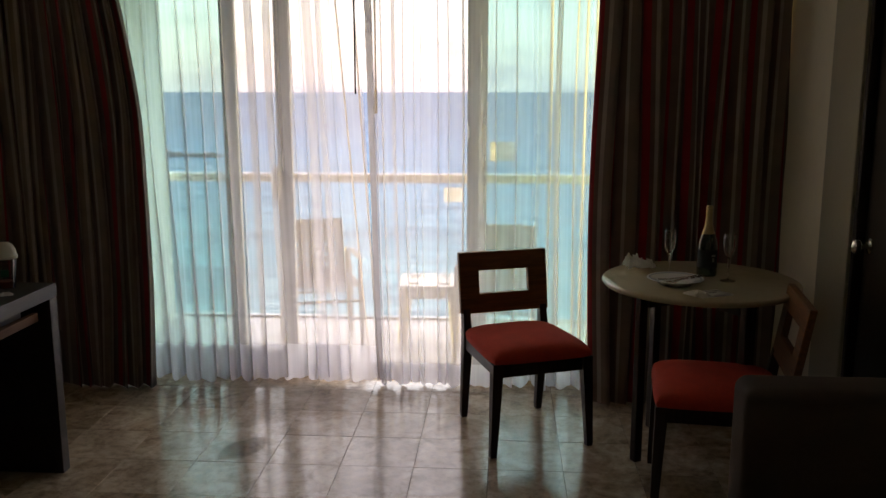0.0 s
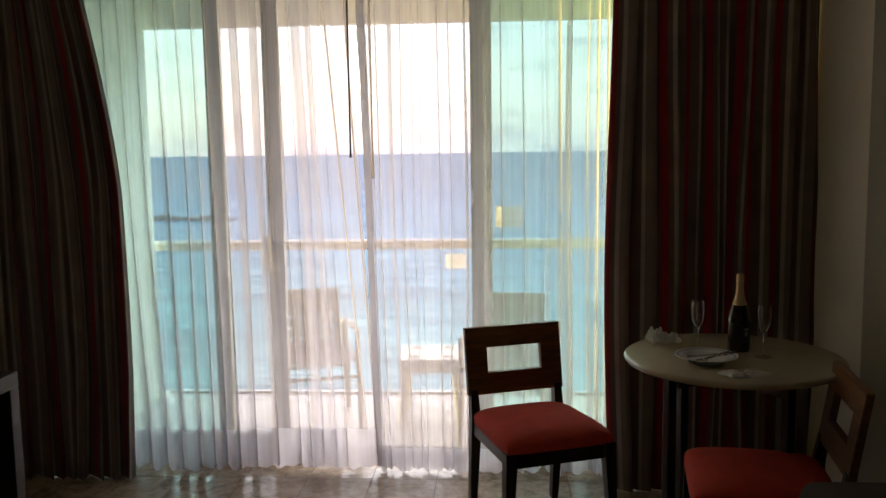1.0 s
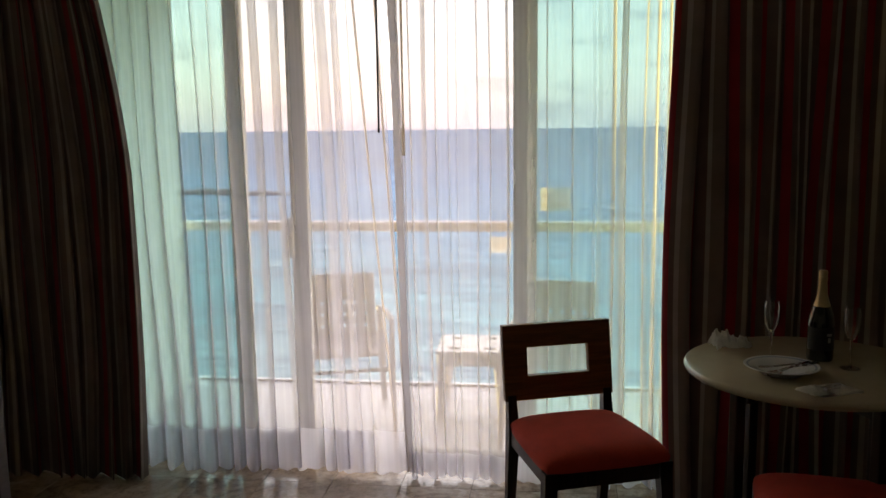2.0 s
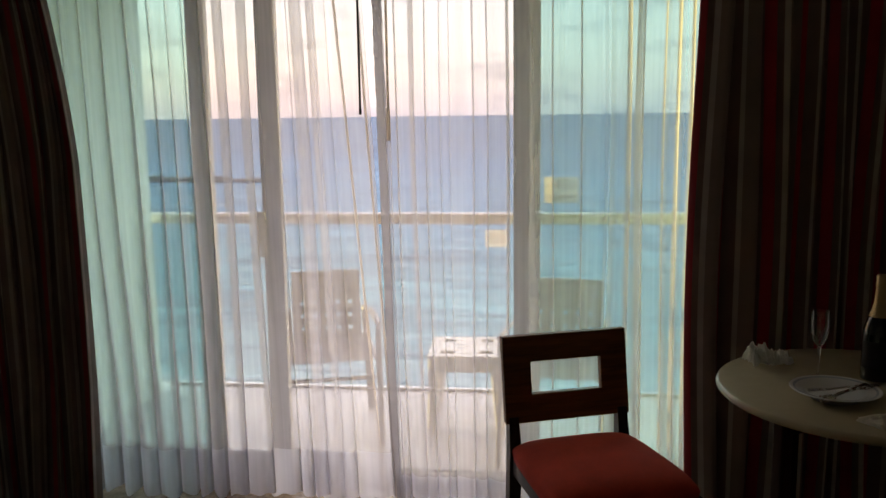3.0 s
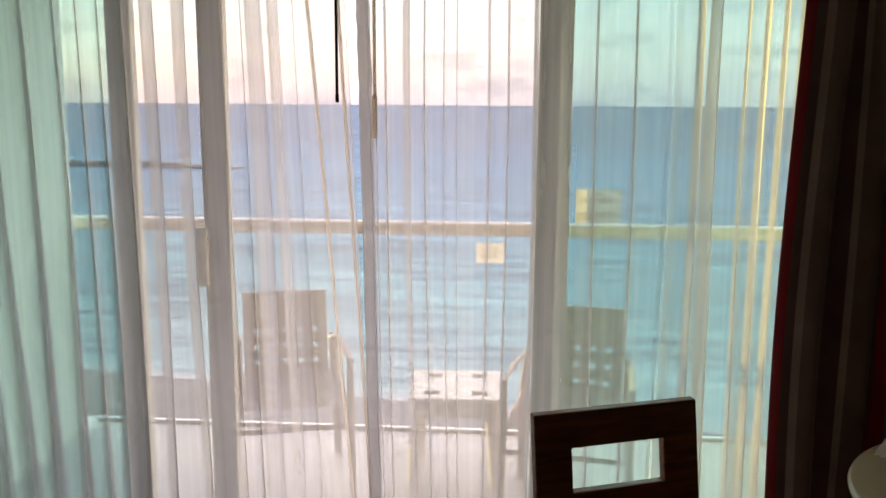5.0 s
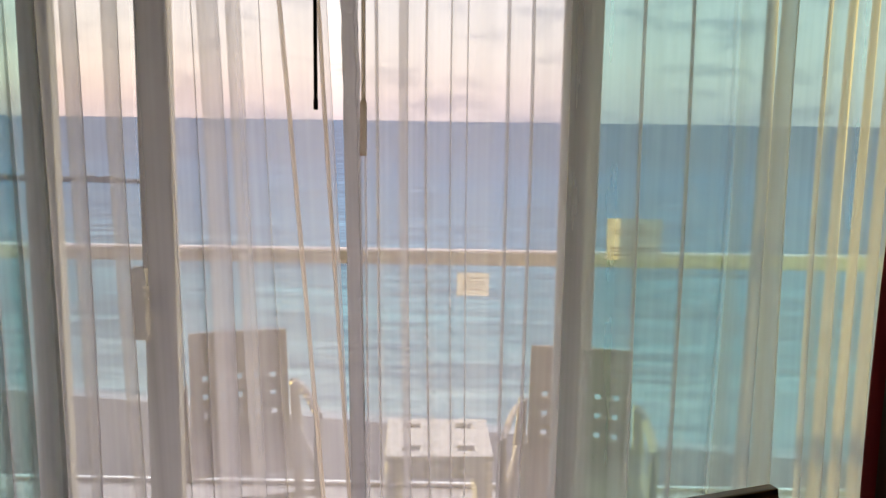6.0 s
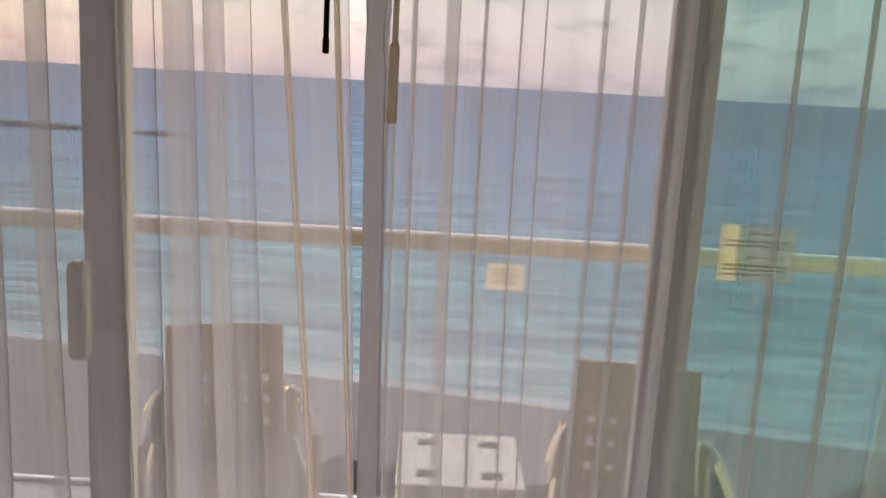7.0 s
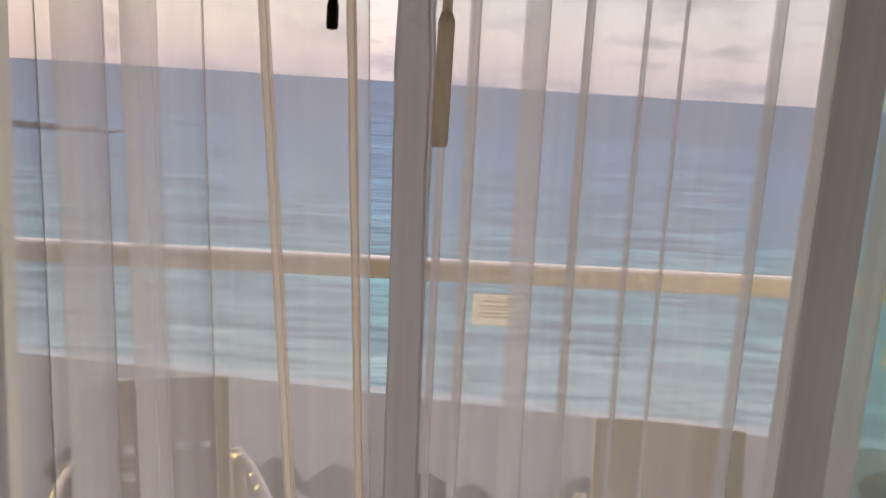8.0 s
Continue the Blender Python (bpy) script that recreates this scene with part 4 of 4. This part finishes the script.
def pad(x0, x1, y0, y1, z0, z1, rad):
    b = box(x0, x1, y0, y1, z0, z1)
    bmesh.ops.bevel(b, geom=b.edges[:], offset=rad, segments=5, profile=0.5, affect="EDGES")
    return b


part("backrest", pad(-0.335, 0.335, -0.36, -0.20, 0.10, 0.79, 0.035), M_TAUPE, arm, smooth=True)
part("seat", pad(-0.205, 0.205, -0.20, 0.34, 0.28, 0.44, 0.04), M_TAUPE, arm, smooth=True)
part("base", pad(-0.205, 0.205, -0.20, 0.32, 0.10, 0.279, 0.02), M_TAUPE, arm, smooth=True)
for sx in (-1, 1):
    part("armrest", pad(sx * 0.255 - 0.045, sx * 0.255 + 0.045, -0.20, 0.33, 0.12, 0.52, 0.03), M_TAUPE, arm, smooth=True)
    for yy in (-0.30, 0.26):
        part("foot", lathe([(0, 0), (0.018, 0), (0.024, 0.11), (0, 0.11)], 14), M_DARKWOOD, arm).matrix_basis = pose(sx * 0.26, yy, 0)

# ---- desk ----
DX, DZ, DY = -1.468, 0.778, -1.330
desk = thing("desk", "dark espresso wooden desk with a thick slab end", "desk", DX, DY, 0)
part("top", box(-0.66, 0, -1.45, 0, DZ - 0.055, DZ, 0.003), M_DESK, desk)
part("end_panel", box(-0.66, -0.001, -0.055, -0.001, 0, DZ - 0.056, 0.003), M_DESK, desk)
part("end_panel", box(-0.66, -0.001, -1.449, -1.395, 0, DZ - 0.056, 0.003), M_DESK, desk)
part("back_panel", box(-0.655, -0.635, -1.39, -0.06, 0.10, DZ - 0.058, 0.002), M_DESK, desk)
dr = part("drawer", box(-0.60, -0.060, -1.20, -0.16, DZ - 0.125, DZ - 0.058, 0.003), M_DESK, desk)
part("drawer_front", box(-0.058, -0.035, -1.21, -0.085, DZ - 0.135, DZ - 0.100, 0.003), M_DRAWER, dr, "lighter brown drawer edge")

cup = thing("iced_drink_cup", "clear plastic cup with domed lid and green mark", "cup", -1.602, -1.440, DZ)
cup_body = part("body", lathe([(0, 0), (0.028, 0), (0.030, 0.003), (0.043, 0.118), (0.045, 0.122), (0.043, 0.122), (0.0415, 0.118), (0.0288, 0.005), (0, 0.004)], 36), M_CUP, cup, smooth=True)
part("lid", lathe([(0.046, 0.118), (0.047, 0.128), (0.043, 0.132), (0.041, 0.150), (0.032, 0.168), (0.018, 0.178), (0.010, 0.180), (0.010, 0.178), (0.030, 0.166), (0.039, 0.149), (0.041, 0.131), (0.044, 0.118)], 36), M_LID, cup, "domed pale lid", smooth=True)
part("mark", wrap(0.0392, 0.052, 0.080, -85, -45), M_GREENMARK, cup_body, "round green mark")
part("drink", lathe([(0, 0.006), (0.0285, 0.0065), (0.031, 0.030), (0, 0.031)], 28), M_FOOD, cup, "a little brown drink left", smooth=True)

wrapper = thing("foil_wrapper", "small crumpled silver wrapper lying on the desk", "wrapper", -1.545, -1.560, DZ + 0.0005, 35)
part("foil", crumple(0.060, 0.030, 0.014, 6.4, 12), M_CHINA, wrapper)

# ---- a spill of water on the tiles ----
b = bmesh.new()
ring = []
for k in range(36):
    a = 2 * math.pi * k / 36
    rr = 1.0 + 0.16 * noise.noise((math.cos(a) * 1.3, math.sin(a) * 1.3, 4.0)) + 0.05 * math.sin(5 * a)
    ring.append((-0.822 + rr * (0.078 * math.cos(a) + 0.030 * math.sin(a)), -1.090 + rr * 0.118 * math.sin(a)))
top = [b.verts.new((x, y, 0.0016)) for x, y in ring]
mid = b.verts.new((-0.822, -1.090, 0.0018))
low = [b.verts.new((-0.822 + (x + 0.822) * 1.03, -1.090 + (y + 1.090) * 1.03, 0.0006)) for x, y in ring]
for k in range(36):
    n = (k + 1) % 36
    b.faces.new((mid, top[k], top[n]))
    b.faces.new((top[k], low[k], low[n], top[n]))
tagged(part("water_spill", b, M_SPILL, smooth=True), "small dark wet patch on the tile floor", "spill")

# ---- the balcony ----
BZ, BY = -0.12, 1.60
structure("balcony_floor", box(-2.25, 2.15, WY1 - 0.02, BY, BZ - 0.22, BZ), M_BALC_FLOOR, "pale balcony floor slab outside the door", "floor")
structure("door_step", box(OX0, OX1, WY1 - 0.02, WY1 + 0.015, BZ, -0.002), M_BALC_FLOOR, "low pale step under the balcony door", "step")
structure("partition_west", box(-2.23, -2.075, WY1, BY - 0.160, BZ, 2.62), M_STUCCO, "white rendered wall dividing the balconies", "wall")
structure("partition_east", box(2.0, 2.15, WY1, BY - 0.02, BZ, 2.62), M_STUCCO, "white rendered wall closing the balcony side", "wall")
bm = box(-2.6, 2.5, WY1, BY + 0.02, 2.62, 2.80)
box(-2.6, 2.5, BY - 0.08, BY + 0.02, 2.36, 2.62, bm=bm)
structure("balcony_soffit", bm, M_STUCCO, "white rendered balcony slab with a front beam", "ceiling")
# the plain front of the building round the balcony
bm = box(-9.0, XL - 0.15, WY0, WY1, -20, 8)
box(XR + 0.15, 9.0, WY0, WY1, -20, 8, bm=bm)
box(XL - 0.15, XR + 0.15, WY0, WY1, ZC, 8, bm=bm)
box(XL - 0.15, XR + 0.15, WY0, WY1, -20, -0.2, bm=bm)
structure("facade", bm, M_STUCCO, "plain white rendered hotel front round the balcony", "wall")

rail = thing("balcony_railing", "cream top rail over clear glass panels", "railing", 0, 0, 0)
part("top_rail", box(-2.225, 1.995, 1.525, 1.585, 0.873, 0.940, 0.024, 5), M_RAIL, rail, "cream painted top rail", smooth=True)
part("bottom_rail", box(-2.07, 1.995, 1.538, 1.572, BZ + 0.001, BZ + 0.016, 0.004), M_BALC_FLOOR, rail)
for x0, x1 in ((-2.068, -0.72), (-0.715, 0.635), (0.64, 1.993)):
    g = part("glass_panel", box(x0, x1, 1.549, 1.559, BZ + 0.017, 0.872), M_RAIL_GLASS, rail, "clear glass panel")
    g.visible_shadow = False
notice("rail_sticker", "small tan warning sticker on the railing glass", 0.136, 0.100, M_PAPER,
       [(0.2, 0.8, 0.74, 0.035), (0.15, 0.85, 0.60, 0.03), (0.15, 0.85, 0.50, 0.03), (0.2, 0.75, 0.38, 0.03), (0.15, 0.8, 0.26, 0.03)], -0.130, 1.5465, 0.742)


def resin_chair(x, y, rz, label):
    """Low resin chair: perforated back, seat, arms and four splayed legs; faces -y from its back at the origin."""
    t = thing("resin_chair", label, "chair", x, y, BZ, rz, group="balcony chairs")
    us = [-0.180]
    for c in (-0.125, -0.0625, 0, 0.0625, 0.125):
        us += [c - 0.0105, c + 0.0105]
    us.append(0.180)
    vs = [0.432]
    for c in (0.495, 0.560, 0.625):
        vs += [c - 0.0095, c + 0.0095]
    vs += [0.72, 0.79]
    holes = {(i, j) for i in (1, 3, 5, 7, 9) for j in (1, 3, 5)}
    b = perforated(us, vs, holes, lambda u, v, s: (u * (1.0 + 0.04 * (v - 0.34)), -0.15 + (v - 0.34) * 0.33 + s - 0.03 * (1 - (u / 0.18) ** 2) * -1 * 0.5, v), 0.014)
    part("backrest", rounded_edges(b, 0.002, segs=1), M_TAUPE_RESIN, t, "taupe plastic back with square holes")
    n = 8
    b = bmesh.new()
    g = [[b.verts.new((u * 0.21, -0.12 - v * 0.42, 0.452 - 0.02 * math.sin(v * 3.14) + (0.02 if v > 0.9 else 0) * -1 + 0.006 * u * u)) for v in (j / n for j in range(n + 1))] for u in (i / n * 2 - 1 for i in range(n + 1))]
    for i in range(n):
        for j in range(n):
            b.faces.new((g[i][j], g[i + 1][j], g[i + 1][j + 1], g[i][j + 1]))
    bmesh.ops.solidify(b, geom=b.faces[:], thickness=0.014)
    part("seat", b, M_TAUPE_RESIN, t, smooth=True)
    for sx in (-1, 1):
        part("armrest", tube(curve_through([(sx * 0.200, -0.03, 0.585), (sx * 0.222, -0.20, 0.606), (sx * 0.232, -0.42, 0.610), (sx * 0.234, -0.52, 0.604)], 4), 0.017, 10, flat=0.55), M_TAUPE_RESIN, t, smooth=True)
        part("leg", tube([(sx * 0.234, -0.500, 0.60), (sx * 0.232, -0.515, 0.43), (sx * 0.238, -0.545, 0.0)], [0.013, 0.015, 0.012], 10, flat=0.7), M_TAUPE_RESIN, t, smooth=True)
        part("leg", tube([(sx * 0.205, -0.04, 0.60), (sx * 0.212, -0.09, 0.43), (sx * 0.235, 0.03, 0.0)], [0.016, 0.022, 0.017], 10, flat=0.7), M_TAUPE_RESIN, t, smooth=True)
        part("seat_rail", tube([(sx * 0.214, -0.09, 0.432), (sx * 0.222, -0.53, 0.435)], 0.013, 8), M_TAUPE_RESIN, t, smooth=True)
    part("stretcher", tube([(-0.230, -0.525, 0.340), (0.230, -0.525, 0.340)], 0.011, 8), M_TAUPE_RESIN, t, smooth=True)
    part("stretcher", tube([(-0.218, -0.05, 0.300), (0.218, -0.05, 0.300)], 0.011, 8), M_TAUPE_RESIN, t, smooth=True)
    return t


resin_chair(-0.970, 1.150, 17, "pale taupe resin balcony chair with pierced back, beside the table")
resin_chair(0.325, 0.985, -9, "pale taupe resin balcony chair with pierced back, by the fixed glass")

st = thing("side_table", "small white resin table with four cup holes", "table", -0.195, 1.135, BZ, 2)
us = (-0.20, -0.135, -0.070, 0.070, 0.135, 0.20)
vs = (-0.205, -0.145, -0.095, 0.095, 0.145, 0.205)
b = perforated(us, vs, {(1, 1), (3, 1), (1, 3), (3, 3)}, lambda u, v, s: (u, v, 0.378 + s), 0.02)
part("tabletop", rounded_edges(b, 0.005), M_PLASTIC, st, "white plastic top with cup holes")
for sx in (-1, 1):
    part("skirt", box(sx * 0.188 - 0.006, sx * 0.188 + 0.006, -0.18, 0.18, 0.300, 0.368, 0.003), M_PLASTIC, st)
    part("skirt", box(-0.18, 0.18, sx * 0.193 - 0.006, sx * 0.193 + 0.006, 0.300, 0.368, 0.003), M_PLASTIC, st)
    for sy in (-1, 1):
        part("leg", tube([(sx * 0.158, sy * 0.164, 0.367), (sx * 0.178, sy * 0.190, 0.0)], [0.040, 0.024], 12), M_PLASTIC, st, smooth=True)

# ---- beach, sea and distance ----
GZ = -20.0
bm = bmesh.new()
xs = [-4000, -400] + [i * 20 for i in range(-10, 11)] + [400, 4000]
rows = []
for k, (d, z) in enumerate(((-300, GZ + 0.4), (-20, GZ + 0.5), (-8, GZ + 0.35), (-2, GZ + 0.08), (0, GZ + 0.0), (8, GZ - 0.6), (4200, GZ - 30))):
    rows.append([bm.verts.new((x, (SHORE_Y + SHORE_SLOPE * max(-400, min(400, x)) if -10 < d < 100 else SHORE_Y) + d, z)) for x in xs])
for a, c in zip(rows, rows[1:]):
    for i in range(len(xs) - 1):
        bm.faces.new((a[i], a[i + 1], c[i + 1], c[i]))
structure("ground", bm, M_SAND, "pale sand beach sloping under the sea", "beach")
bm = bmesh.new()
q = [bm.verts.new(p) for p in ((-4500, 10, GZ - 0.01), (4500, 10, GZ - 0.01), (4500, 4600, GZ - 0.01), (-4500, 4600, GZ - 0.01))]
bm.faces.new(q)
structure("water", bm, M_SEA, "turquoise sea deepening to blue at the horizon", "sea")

r = random.Random(9)
pier = bmesh.new()
for k in range(90):
    s = k / 89
    x, y = -86 - 110 * s, 268 + 12 * s
    box(x - 1.6, x + 1.6, y - 2.2 + r.uniform(-0.8, 0.8), y + 2.2, GZ - 1, GZ + r.uniform(0.8, 1.9) * (0.5 + 0.5 * min(1, s * 8)), 0.35, 1, bm=pier, m=Matrix.Translation((x, y, 0)) @ Matrix.Rotation(r.uniform(-0.5, 0.5), 4, "Z") @ Matrix.Translation((-x, -y, 0)))
tagged(part("breakwater", pier, M_ROCK), "long low breakwater of dark rock in the sea", "breakwater")


def palapa(x, y, seed):
    r = random.Random(seed)
    t = thing("beach_umbrella", "thatched palm leaf beach umbrella on a wooden pole", "umbrella", x, y, GZ + 0.45, group="beach umbrellas")
    part("pole", tube([(0, 0, 0), (0.03, 0, 1.4), (0, 0, 2.6)], [0.08, 0.07, 0.06], 8), M_POLE, t)
    b = bmesh.new()
    sides = 40
    prof = ((0.05, 3.05), (0.40, 2.84), (0.90, 2.48), (1.34, 2.04), (1.48, 1.74))
    rings = [[b.verts.new((q_ * math.cos(a), q_ * math.sin(a), z + (0 if i < 4 else r.uniform(-0.12, 0.06)))) for a, q_ in ((2 * math.pi * k / sides, rr * r.uniform(0.95, 1.05)) for k in range(sides))] for i, (rr, z) in enumerate(prof)]
    for a_, c_ in zip(rings, rings[1:]):
        for k in range(sides):
            b.faces.new((a_[k], c_[k], c_[(k + 1) % sides], a_[(k + 1) % sides]))
    b.faces.new(rings[0])
    bmesh.ops.solidify(b, geom=b.faces[:], thickness=0.10)
    part("thatch", b, M_THATCH, t, "ragged grey brown thatch")


for k, (px, py) in enumerate(((-5.4, 38.0), (-2.45, 37.6), (1.75, 37.0), (3.8, 36.0), (9.3, 37.2), (12.6, 38.7), (20.4, 38.6), (25.5, 39.2), (-9.6, 39.5), (-14.8, 38.9))):
    palapa(px, py, 70 + k)


def lounger(x, y, rz):
    t = thing("sun_lounger", "white plastic sun lounger on the sand", "lounger", x, y, GZ + 0.45, rz, group="loungers on the beach")
    part("bed", box(-0.32, 0.32, -0.6, 0.7, 0.28, 0.34, 0.02), M_LOUNGER, t)
    part("backrest", box(-0.32, 0.32, 0, 0.65, -0.03, 0.03, 0.02, m=Matrix.Translation((0, 0.7, 0.32)) @ Matrix.Rotation(radians(40), 4, "X")), M_LOUNGER, t)
    for sx in (-1, 1):
        for yy in (-0.5, 0.6):
            part("leg", box(sx * 0.27 - 0.03, sx * 0.27 + 0.03, yy - 0.03, yy + 0.03, 0, 0.29, 0.01), M_LOUNGER, t)


for px, py, rz in ((-5.6, 37.2, 170), (-4.3, 37.3, 182), (-3.0, 37.4, 176), (-1.8, 37.3, 184), (1.0, 35.4, 178), (3.6, 34.9, 175), (12.0, 37.6, 180), (20.0, 37.4, 174)):
    lounger(px, py, rz)

# ---- floor tiles ----
floor = structure("floor", box(XL, XR, YB, WY0 + 0.03, -0.15, -0.0035), M_GROUT, "polished beige travertine tile floor", "floor")
T = 0.305
bm = box(-T / 2 + 0.0010, T / 2 - 0.0010, -T / 2 + 0.0010, T / 2 - 0.0010, -0.012, 0.0, 0.0007, 1)
tile = part("tile", bm, M_TILE, floor)
i0, i1 = math.floor((XL + 0.37) / T), math.ceil((XR + 0.37) / T)
first = True
for j in range(0, 18):
    for i in range(i0, i1):
        x, y = -0.37 + (i + 0.5) * T, -0.62 - (j - 1.5) * T
        ob = tile if first else new("tile", tile.data)
        ob.parent = floor
        first = False
        zr = random.uniform(-0.0006, 0.0004)
        ob.matrix_basis = Matrix.LocRotScale((x, y, zr), Euler((0, 0, radians(90 * random.randrange(4)))), None)
